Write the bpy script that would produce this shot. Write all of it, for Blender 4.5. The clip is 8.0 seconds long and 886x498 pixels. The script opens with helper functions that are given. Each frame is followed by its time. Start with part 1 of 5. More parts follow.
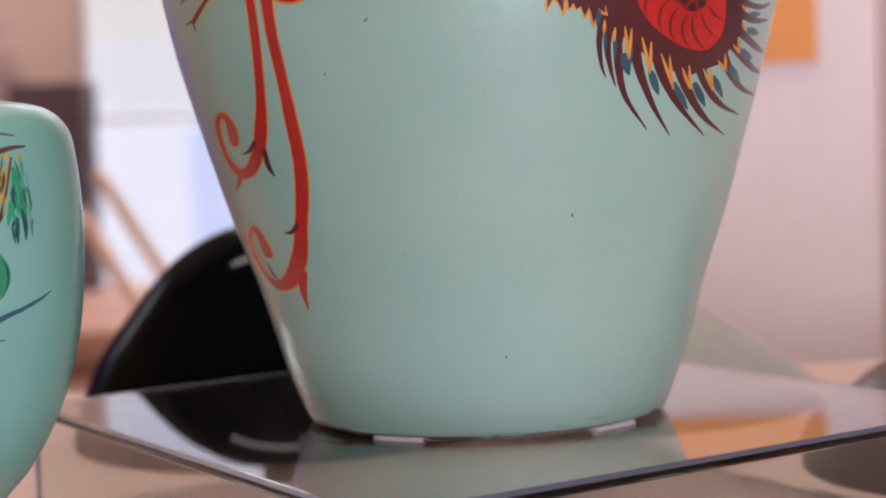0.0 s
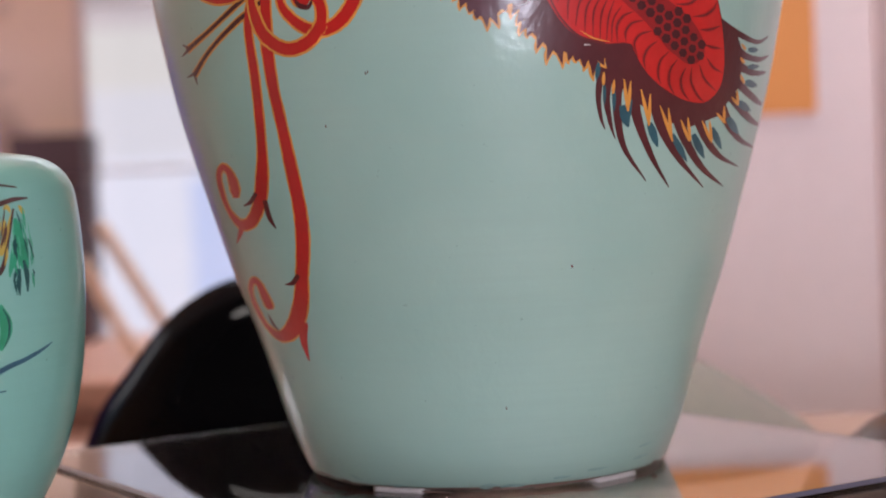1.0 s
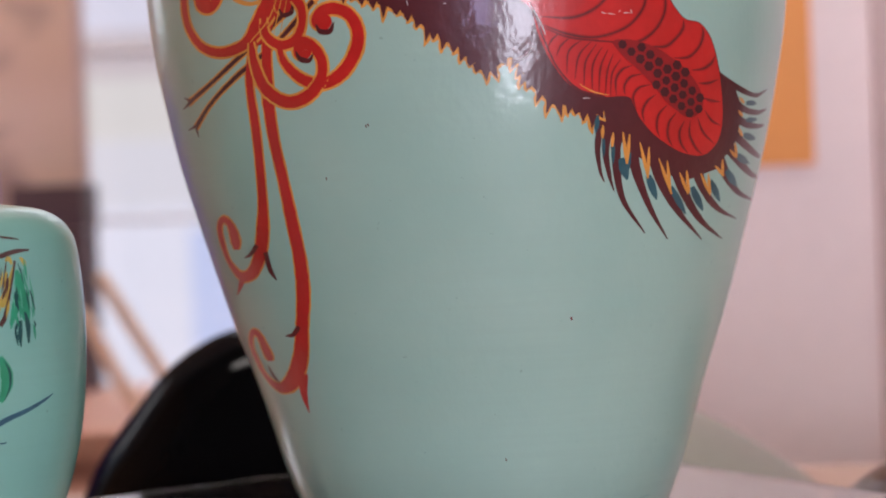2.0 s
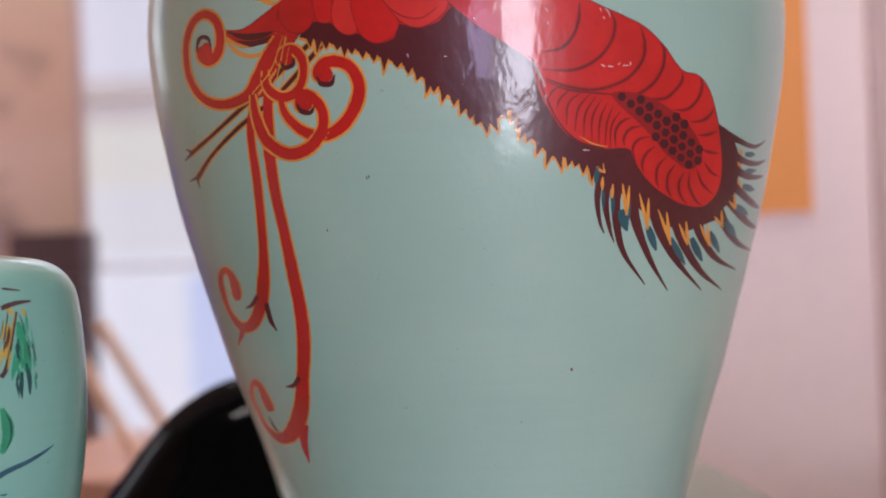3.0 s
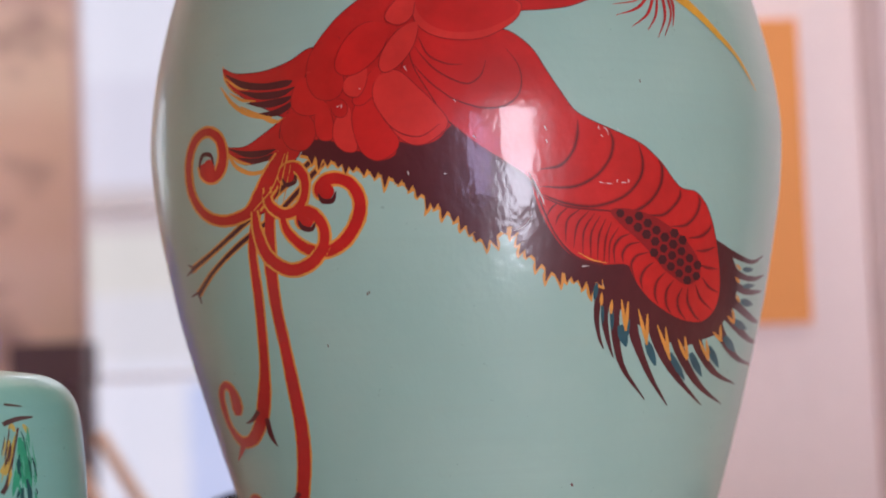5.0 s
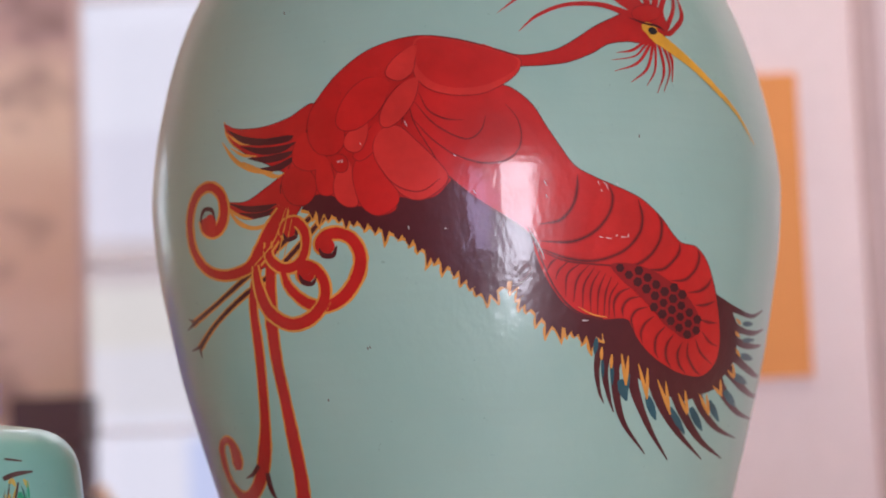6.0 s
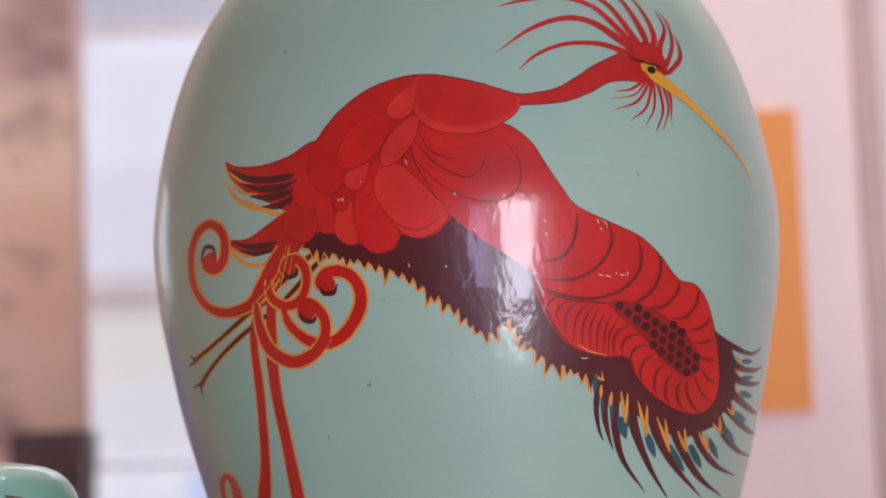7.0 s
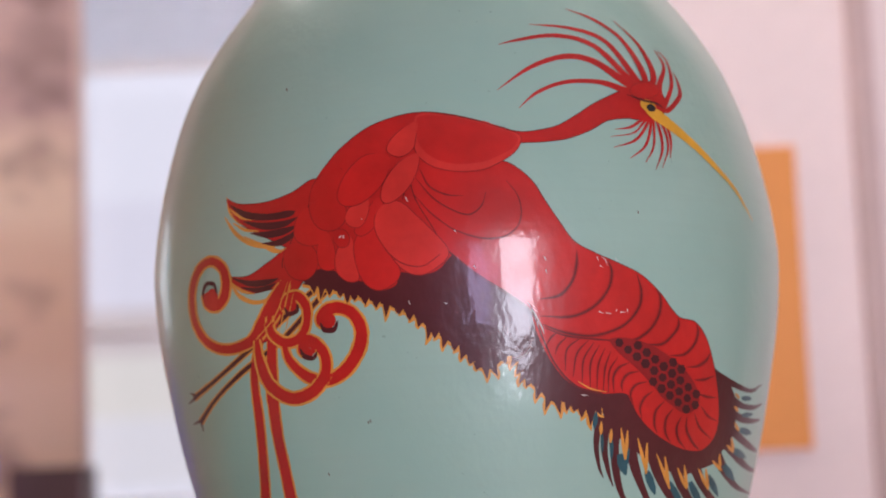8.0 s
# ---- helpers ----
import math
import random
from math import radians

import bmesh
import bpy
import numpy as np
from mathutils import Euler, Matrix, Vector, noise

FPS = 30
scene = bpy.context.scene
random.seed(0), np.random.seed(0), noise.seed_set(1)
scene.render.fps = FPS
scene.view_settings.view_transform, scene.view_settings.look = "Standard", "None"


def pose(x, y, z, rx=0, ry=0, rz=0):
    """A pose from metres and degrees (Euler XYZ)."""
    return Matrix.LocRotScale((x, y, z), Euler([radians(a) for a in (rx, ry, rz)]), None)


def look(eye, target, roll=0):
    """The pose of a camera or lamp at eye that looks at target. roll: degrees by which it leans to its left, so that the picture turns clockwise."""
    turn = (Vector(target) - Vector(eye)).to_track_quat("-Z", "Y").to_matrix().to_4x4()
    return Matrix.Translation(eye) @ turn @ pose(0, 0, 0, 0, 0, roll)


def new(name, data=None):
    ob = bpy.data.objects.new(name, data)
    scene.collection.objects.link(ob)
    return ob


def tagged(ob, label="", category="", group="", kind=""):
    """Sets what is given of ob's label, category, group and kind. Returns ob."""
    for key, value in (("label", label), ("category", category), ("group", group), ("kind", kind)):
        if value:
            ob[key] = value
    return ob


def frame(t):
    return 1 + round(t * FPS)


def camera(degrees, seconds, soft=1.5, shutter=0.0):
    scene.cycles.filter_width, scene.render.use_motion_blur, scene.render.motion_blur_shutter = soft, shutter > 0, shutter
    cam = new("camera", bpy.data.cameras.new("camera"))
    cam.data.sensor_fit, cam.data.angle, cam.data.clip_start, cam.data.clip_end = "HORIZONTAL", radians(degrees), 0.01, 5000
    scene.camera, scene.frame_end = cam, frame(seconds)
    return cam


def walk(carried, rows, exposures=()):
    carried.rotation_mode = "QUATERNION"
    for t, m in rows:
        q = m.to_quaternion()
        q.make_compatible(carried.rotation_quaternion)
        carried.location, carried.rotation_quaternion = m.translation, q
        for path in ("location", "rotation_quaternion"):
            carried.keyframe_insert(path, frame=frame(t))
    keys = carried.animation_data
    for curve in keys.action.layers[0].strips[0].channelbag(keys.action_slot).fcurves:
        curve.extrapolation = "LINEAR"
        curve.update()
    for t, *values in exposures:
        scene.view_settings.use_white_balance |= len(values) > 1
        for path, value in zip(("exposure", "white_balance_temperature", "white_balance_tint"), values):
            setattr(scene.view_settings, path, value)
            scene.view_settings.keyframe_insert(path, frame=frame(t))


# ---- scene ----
# camera: a tripod tilt from the vase's foot up to its shoulder
cam = camera(27.0, 8.0, soft=1.9)
cam.data.dof.use_dof = True
cam.data.dof.focus_distance = 0.668
cam.data.dof.aperture_fstop = 7.2
# seconds, eye x y z, pitch, yaw, lean to the right
ROWS = [
    (0.0, 0.0001, -0.7679, 1.0715, -4.300, 1.347, 2.417),
    (0.5, 0.0006, -0.7694, 1.0715, -3.506, 1.353, 2.412),
    (1.0, 0.0004, -0.7701, 1.0719, -2.733, 1.307, 2.413),
    (1.5, 0.0004, -0.7714, 1.0724, -1.943, 1.269, 2.388),
    (3.0, -0.0005, -0.7747, 1.0750, 0.213, 1.099, 2.374),
    (3.5, -0.0003, -0.7759, 1.0769, 0.903, 1.070, 2.389),
    (4.0, -0.0004, -0.7770, 1.0767, 1.781, 1.022, 2.404),
    (4.5, -0.0004, -0.7781, 1.0774, 2.637, 0.987, 2.411),
    (6.0, 0.0000, -0.7811, 1.0779, 5.219, 0.926, 2.428),
    (6.5, 0.0001, -0.7823, 1.0789, 5.732, 0.907, 2.419),
    (7.0, 0.0001, -0.7839, 1.0794, 6.240, 0.884, 2.389),
    (7.5, 0.0001, -0.7857, 1.0804, 6.738, 0.867, 2.356),
    (8.0, -0.0000, -0.7862, 1.0795, 7.358, 0.836, 2.333),
]


def aimed(x, y, z, pitch, yaw, lean):
    p, w = radians(pitch), radians(yaw)
    way = Vector((-math.sin(w) * math.cos(p), math.cos(w) * math.cos(p), math.sin(p)))
    eye = Vector((x, y, z))
    return look(eye, eye + way, -lean)


# the picture darkens a little as the bright foot leaves it
walk(cam, [(t, aimed(*row)) for t, *row in ROWS], [(0.0, 0.45), (0.7, 0.36), (1.5, 0.28), (8.0, 0.29)])

# ---- light ----
world = bpy.data.worlds.new("world")
scene.world = world
world.use_nodes = True
wn = world.node_tree
sky = wn.nodes.new("ShaderNodeTexSky")
sky.sky_type = "NISHITA"
sky.sun_disc = False
sky.sun_elevation, sky.sun_rotation = radians(38), radians(150)
wn.links.new(sky.outputs[0], wn.nodes["Background"].inputs[0])
wn.nodes["Background"].inputs[1].default_value = 0.12
sun = new("sun", bpy.data.lights.new("sun", "SUN"))
sun.data.energy, sun.data.angle, sun.data.color = 2.0, radians(0.6), (1, 0.95, 0.88)
sun.matrix_world = look((2.0, 3.5, 3.2), (0, 0, 0))


def daylight(name, at, to, width, height, power, colour):
    lamp = new(name, bpy.data.lights.new(name, "AREA"))
    lamp.data.shape, lamp.data.size, lamp.data.size_y = "RECTANGLE", width, height
    lamp.data.energy, lamp.data.color = power, colour
    lamp.matrix_world = look(at, to)
    return lamp


# daylight in the openings behind the camera and in the far corner
daylight("daylight_glazed_door", (0.70, -2.345, 0.92), (0.70, 0, 0.92), 0.56, 1.12, 46, (0.84, 0.845, 1.0))
daylight("daylight_small_window", (0.175, -2.345, 0.97), (0.175, 0, 0.97), 0.31, 0.70, 6.5, (0.64, 0.53, 1.0))
daylight("daylight_corner_window", (-1.40, 1.62, 1.43), (-1.40, 0, 1.43), 0.30, 0.36, 0.6, (0.90, 0.93, 1.0))

# ---- materials ----


class Nodes:
    """Short access to one material's nodes."""

    def __init__(self, name):
        self.mat = bpy.data.materials.new(name)
        self.mat.use_nodes = True
        self.tree = self.mat.node_tree
        self.shader = self.tree.nodes["Principled BSDF"]

    def add(self, kind, **inputs):
        node = self.tree.nodes.new(kind)
        for key, value in inputs.items():
            node.inputs[key.replace("_", " ")].default_value = value
        return node

    def link(self, a, b):
        self.tree.links.new(a, b)

    def noise(self, scale, detail=3.0, rough=0.55, stretch=None):
        coord = self.add("ShaderNodeTexCoord")
        tex = self.add("ShaderNodeTexNoise", Scale=scale, Detail=detail, Roughness=rough)
        if stretch:
            m = self.add("ShaderNodeMapping", Scale=stretch)
            self.link(coord.outputs["Object"], m.inputs["Vector"])
            self.link(m.outputs[0], tex.inputs["Vector"])
        else:
            self.link(coord.outputs["Object"], tex.inputs["Vector"])
        return tex

    def ramp(self, source, stops):
        r = self.add("ShaderNodeValToRGB")
        e = r.color_ramp.elements
        while len(e) < len(stops):
            e.new(0.5)
        for el, (at, colour) in zip(e, stops):
            el.position, el.color = at, (*colour, 1)
        self.link(source, r.inputs[0])
        return r

    def mix(self, a, b, factor, mode="MIX"):
        m = self.add("ShaderNodeMix")
        m.data_type, m.blend_type = "RGBA", mode
        for value, socket in ((factor, m.inputs[0]), (a, m.inputs[6]), (b, m.inputs[7])):
            if isinstance(value, bpy.types.NodeSocket):
                self.link(value, socket)
            elif isinstance(value, tuple):
                socket.default_value = (*value, 1)
            else:
                socket.default_value = value
        return m.outputs[2]

    def bump(self, source, strength, distance):
        b = self.add("ShaderNodeBump", Strength=strength, Distance=distance)
        self.link(source, b.inputs["Height"])
        self.link(b.outputs[0], self.shader.inputs["Normal"])


def tint(c, k):
    return tuple(min(1, v * k) for v in c)


def surface(name, colour, rough=0.5, metal=0.0, big=6.0, fine=120.0, vary=0.12, bump=0.15, depth=0.0004, stretch=None, coat=0.0, coat_rough=0.05, rough_vary=0.08, spec=0.5):
    """A surface of one base colour with stains at two scales, uneven gloss and fine relief."""
    n = Nodes(name)
    a, b = n.noise(big, 4), n.noise(fine, 3, stretch=stretch)
    c = n.mix(n.ramp(a.outputs[0], [(0.3, tint(colour, 1 - vary)), (0.7, tint(colour, 1 + vary))]).outputs[0],
              n.ramp(b.outputs[0], [(0.3, tint(colour, 1 - vary)), (0.7, tint(colour, 1 + vary))]).outputs[0], 0.4)
    n.link(c, n.shader.inputs["Base Color"])
    r = n.add("ShaderNodeMapRange", To_Min=max(0.02, rough - rough_vary), To_Max=rough + rough_vary)
    n.link(a.outputs[0], r.inputs[0])
    n.link(r.outputs[0], n.shader.inputs["Roughness"])
    n.shader.inputs["Metallic"].default_value = metal
    n.shader.inputs["Specular IOR Level"].default_value = spec
    n.shader.inputs["Coat Weight"].default_value = coat
    n.shader.inputs["Coat Roughness"].default_value = coat_rough
    if bump:
        n.bump(b.outputs[0], bump, depth)
    return n.mat


def lacquer(name, colour, mottle, rough=0.35, coat=0.54):
    """Hand-polished lacquer: cloudy colour, faint horizontal rubbing marks, specks, and a slightly uneven clear coat."""
    n = Nodes(name)
    cloud, rub, speck = n.noise(9, 5, 0.6), n.noise(40, 4, 0.6, (0.35, 0.35, 9)), n.noise(300, 2)
    c = n.mix(n.ramp(cloud.outputs[0], [(0.32, mottle), (0.68, colour)]).outputs[0], tint(colour, 0.9),
              n.ramp(rub.outputs[0], [(0.42, (0, 0, 0)), (0.76, (0.5, 0.5, 0.5))]).outputs[0])
    c = n.mix(c, tint(colour, 0.55), n.ramp(speck.outputs[0], [(0.73, (0, 0, 0)), (0.78, (0.5, 0.5, 0.5))]).outputs[0])
    n.link(c, n.shader.inputs["Base Color"])
    r = n.add("ShaderNodeMapRange", To_Min=rough - 0.06, To_Max=rough + 0.10)
    n.link(cloud.outputs[0], r.inputs[0])
    n.link(r.outputs[0], n.shader.inputs["Roughness"])
    n.shader.inputs["Coat Weight"].default_value = coat
    n.shader.inputs["Coat Roughness"].default_value = 0.115
    wave = n.noise(48, 4, 0.62, (1, 1, 0.7))
    n.bump(wave.outputs[0], 0.5, 0.0010)
    n.link(n.shader.inputs["Normal"].links[0].from_socket, n.shader.inputs["Coat Normal"])
    n.shader.inputs["Specular IOR Level"].default_value = 0.3
    return n.mat


def paint(name, colour, vary=0.16, rough=0.35, coat=0.54):
    """Brushed lacquer paint on the vase."""
    n = Nodes(name)
    a, b = n.noise(45, 4, 0.6), n.noise(240, 3)
    c = n.mix(n.ramp(a.outputs[0], [(0.3, tint(colour, 1 - vary)), (0.7, tint(colour, 1 + vary))]).outputs[0], tint(colour, 0.8),
              n.ramp(b.outputs[0], [(0.5, (0, 0, 0)), (0.8, (0.35, 0.35, 0.35))]).outputs[0])
    n.link(c, n.shader.inputs["Base Color"])
    n.shader.inputs["Roughness"].default_value = rough
    n.shader.inputs["Coat Weight"].default_value = coat
    n.shader.inputs["Coat Roughness"].default_value = 0.115
    wave = n.noise(48, 4, 0.62, (1, 1, 0.7))
    n.bump(wave.outputs[0], 0.5, 0.0010)
    n.link(n.shader.inputs["Normal"].links[0].from_socket, n.shader.inputs["Coat Normal"])
    n.shader.inputs["Specular IOR Level"].default_value = 0.3
    return n.mat


def clear(name, colour, ior=1.49, rough=0.0):
    n = Nodes(name)
    n.shader.inputs["Base Color"].default_value = (*colour, 1)
    n.shader.inputs["Transmission Weight"].default_value = 1
    n.shader.inputs["IOR"].default_value = ior
    smear = n.noise(14, 3)
    r = n.add("ShaderNodeMapRange", To_Min=rough, To_Max=rough + 0.008)
    n.link(smear.outputs[0], r.inputs[0])
    n.link(r.outputs[0], n.shader.inputs["Roughness"])
    return n.mat


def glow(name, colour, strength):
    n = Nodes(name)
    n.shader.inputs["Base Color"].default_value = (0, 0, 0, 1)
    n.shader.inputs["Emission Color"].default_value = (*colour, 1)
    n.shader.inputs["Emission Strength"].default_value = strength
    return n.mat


CELADON = lacquer("celadon_lacquer", (0.327, 0.465, 0.372), (0.268, 0.418, 0.335))
JADE = lacquer("jade_lacquer", (0.225, 0.465, 0.37), (0.20, 0.42, 0.345))
RIM_BROWN = surface("worn_rim_wood", (0.16, 0.10, 0.075), 0.7, vary=0.4, fine=200)
CHIP_WHITE = surface("bare_ground_chip", (0.62, 0.57, 0.53), 0.7, vary=0.15)
BLACK = surface("black_lacquer", (0.0015, 0.0015, 0.002), 0.08, coat=0.09, coat_rough=0.03, vary=0.2, bump=0, rough_vary=0.02, spec=0.0)
PALE_GLAZE = surface("pale_grey_green_glaze", (0.25, 0.245, 0.20), 0.4, coat=0.15)
BROWN_GLAZE = surface("dark_brown_lacquer", (0.075, 0.045, 0.038), 0.35, coat=0.05, spec=0.15)
ACRYLIC = clear("clear_acrylic", (0.93, 0.95, 0.95))
GLASS = clear("window_glass", (0.98, 0.99, 0.99), 1.45)
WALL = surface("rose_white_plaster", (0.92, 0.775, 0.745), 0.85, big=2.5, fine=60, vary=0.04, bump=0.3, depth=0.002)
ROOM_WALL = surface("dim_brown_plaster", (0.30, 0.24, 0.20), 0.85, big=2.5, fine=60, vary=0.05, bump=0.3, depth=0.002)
TAN_TRIM = surface("tan_painted_trim", (0.60, 0.44, 0.41), 0.6)
CEILING = surface("white_ceiling", (0.60, 0.58, 0.55), 0.9, vary=0.03)
FLOOR = surface("brown_floor", (0.34, 0.24, 0.18), 0.45, vary=0.2, stretch=(1, 12, 1))
TABLE = surface("rose_table_cloth", (0.47, 0.315, 0.26), 0.7, vary=0.06, bump=0.3)
CABINET = surface("salmon_wood", (0.56, 0.30, 0.22), 0.55, vary=0.10, stretch=(1, 8, 1))
ORANGE = surface("orange_paper", (0.86, 0.345, 0.095), 0.7, vary=0.05, bump=0.05)
LATH = surface("tan_lath_wood", (0.78, 0.56, 0.42), 0.6, vary=0.15)
WHITE_WOOD = surface("white_painted_wood", (0.78, 0.76, 0.78), 0.5, vary=0.05)


def thin_cloth(name, colour):
    n = Nodes(name)
    back = n.add("ShaderNodeBsdfTranslucent")
    weave = n.ramp(n.noise(30, 3, 0.5, (1, 1, 6)).outputs[0], [(0.3, tint(colour, 0.95)), (0.7, tint(colour, 1.05))])
    n.link(weave.outputs[0], back.inputs["Color"])
    n.link(weave.outputs[0], n.shader.inputs["Base Color"])
    n.shader.inputs["Roughness"].default_value = 0.85
    m = n.add("ShaderNodeMixShader", Fac=0.85)
    n.link(n.shader.outputs[0], m.inputs[1])
    n.link(back.outputs[0], m.inputs[2])
    n.link(m.outputs[0], n.tree.nodes["Material Output"].inputs["Surface"])
    return n.mat


BLIND = thin_cloth("rose_grey_blind", (0.78, 0.79, 0.84))
DARK_BOX = surface("dark_mauve_card", (0.10, 0.06, 0.065), 0.6, vary=0.35, big=9)


def photo_print():
    """A faded picture: soft level zones of mauve, tan and salmon with a few dark blots."""
    n = Nodes("tan_photo_print")
    blot, sway = n.noise(6.5, 3, 0.5, (1, 1, 1.4)), n.noise(3.0, 2)
    place = n.add("ShaderNodeSeparateXYZ")
    n.link(n.add("ShaderNodeTexCoord").outputs["Object"], place.inputs[0])
    push = n.add("ShaderNodeMath")
    push.operation, push.inputs[1].default_value = "MULTIPLY_ADD", 0.06
    n.link(sway.outputs[0], push.inputs[0])
    n.link(place.outputs["Z"], push.inputs[2])
    level = n.add("ShaderNodeMapRange", From_Min=1.0, From_Max=2.0)
    n.link(push.outputs[0], level.inputs[0])
    zones = n.ramp(level.outputs[0], [(0.26, (0.76, 0.55, 0.45)), (0.30, (0.71, 0.49, 0.38)), (0.43, (0.71, 0.50, 0.38)), (0.47, (0.76, 0.58, 0.45)), (0.55, (0.74, 0.56, 0.45)), (0.60, (0.50, 0.34, 0.32))])
    c = n.mix(zones.outputs[0], (0.15, 0.085, 0.095), n.ramp(blot.outputs[0], [(0.56, (0, 0, 0)), (0.70, (0.75, 0.75, 0.75))]).outputs[0])
    n.link(c, n.shader.inputs["Base Color"])
    n.shader.inputs["Roughness"].default_value = 0.6
    return n.mat


PHOTO = photo_print()

# ---- mesh helpers ----


def part(name, bm, material, parent=None, label="", smooth=True):
    """Link a bmesh as one mesh object under a thing or a part."""
    me = bpy.data.meshes.new(name)
    bmesh.ops.recalc_face_normals(bm, faces=bm.faces)
    bm.to_mesh(me)
    bm.free()
    me.materials.append(material)
    if smooth:
        me.shade_smooth()
    ob = new(name, me)
    ob.parent = parent
    if label:
        ob["label"] = label
    return ob


def thing(name, at, label, category, group="", kind=""):
    ob = new(name)
    ob.matrix_world = pose(*at) if not isinstance(at, Matrix) else at
    return tagged(ob, label, category, group, kind)


def box(x0, x1, y0, y1, z0, z1, bevel=0.0):
    bm = bmesh.new()
    bmesh.ops.create_cube(bm, size=1)
    for v in bm.verts:
        v.co = Vector((x0 + (v.co.x + 0.5) * (x1 - x0), y0 + (v.co.y + 0.5) * (y1 - y0), z0 + (v.co.z + 0.5) * (z1 - z0)))
    if bevel:
        bmesh.ops.bevel(bm, geom=bm.edges[:], offset=bevel, segments=2, affect="EDGES", profile=0.7)
    return bm


def lathe(profile, steps=128, wobble=0.0):
    """A turned form from (radius, height) pairs; radius 0 closes it."""
    bm = bmesh.new()
    rings = []
    for k, (r, z) in enumerate(profile):
        if r < 1e-6:
            rings.append([bm.verts.new((0, 0, z))])
            continue
        ring = []
        for i in range(steps):
            a = 2 * math.pi * i / steps
            w = 1 + wobble * noise.noise(Vector((math.cos(a) * 1.3, math.sin(a) * 1.3, z * 9)))
            ring.append(bm.verts.new((r * w * math.sin(a), -r * w * math.cos(a), z)))
        rings.append(ring)
    for lo, hi in zip(rings, rings[1:]):
        for i in range(steps):
            j = (i + 1) % steps
            if len(lo) == 1 and len(hi) > 1:
                bm.faces.new((lo[0], hi[j], hi[i]))
            elif len(hi) == 1 and len(lo) > 1:
                bm.faces.new((lo[i], lo[j], hi[0]))
            elif len(lo) > 1:
                bm.faces.new((lo[i], lo[j], hi[j], hi[i]))
    return bm


def spline(points, steps=8, closed=False):
    """Catmull-Rom through points of any dimension."""
    p = [Vector(q) for q in points]
    n = len(p)
    out = []
    for i in range(n if closed else n - 1):
        if closed:
            a, b, c, d = p[i - 1], p[i], p[(i + 1) % n], p[(i + 2) % n]
        else:
            b, c = p[i], p[i + 1]
            a = p[i - 1] if i else b * 2 - c
            d = p[i + 2] if i + 2 < n else c * 2 - b
        for k in range(steps):
            t = k / steps
            out.append(0.5 * (2 * b + (c - a) * t + (2 * a - 5 * b + 4 * c - d) * t * t + (3 * b - 3 * c + d - a) * t * t * t))
    if not closed:
        out.append(p[-1].copy())
    return out


# ---- the room ----
X0, X1, Y0, Y1, ZC = -1.95, 1.85, -2.25, 1.52, 2.6
WT = 0.12


def structure(name, bm, material, label, category):
    return tagged(part(name, bm, material, None, "", False), label, category, kind="structure")


structure("floor", box(X0 - WT, X1 + WT, Y0 - WT, Y1 + WT, -0.1, 0), FLOOR, "dark brown wooden floor of the display room", "floor")
structure("ceiling", box(X0 - WT, X1 + WT, Y0 - WT, Y1 + WT, ZC, ZC + 0.1), CEILING, "plain grey ceiling", "ceiling")
def wall_of(name, pieces, material, label):
    """A wall along x from its solid pieces (x0, x1, z0, z1), between y0 and y1."""
    bm = bmesh.new()
    for x0, x1, y0, y1, z0, z1 in pieces:
        me = bpy.data.meshes.new("piece")
        piece = box(x0, x1, y0, y1, z0, z1)
        piece.to_mesh(me)
        piece.free()
        bm.from_mesh(me)
    return structure(name, bm, material, label, "wall")


NY, SY = (Y1, Y1 + WT), (Y0 - WT, Y0)
wall_of("wall_north", [(X0 - WT, -1.75, *NY, 0, ZC), (-1.75, -1.05, *NY, 0, 1.15), (-1.75, -1.05, *NY, 1.65, ZC), (-1.05, -0.62, *NY, 0, ZC),
                       (-0.62, 0.02, *NY, 0, 0.80), (-0.62, 0.02, *NY, 1.95, ZC), (0.02, X1 + WT, *NY, 0, ZC)], WALL, "rose-white plastered wall with two bright windows")
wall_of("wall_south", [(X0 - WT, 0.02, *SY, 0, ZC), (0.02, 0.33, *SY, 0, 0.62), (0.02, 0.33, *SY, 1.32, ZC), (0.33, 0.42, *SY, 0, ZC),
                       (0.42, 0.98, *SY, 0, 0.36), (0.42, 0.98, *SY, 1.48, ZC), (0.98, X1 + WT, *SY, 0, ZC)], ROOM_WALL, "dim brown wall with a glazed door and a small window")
structure("wall_west", box(X0 - WT, X0, Y0, Y1, 0, ZC), surface("tan_plaster", (0.74, 0.46, 0.29), 0.85), "plain tan side wall", "wall")
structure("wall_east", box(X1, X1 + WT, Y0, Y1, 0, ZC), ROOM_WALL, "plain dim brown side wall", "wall")


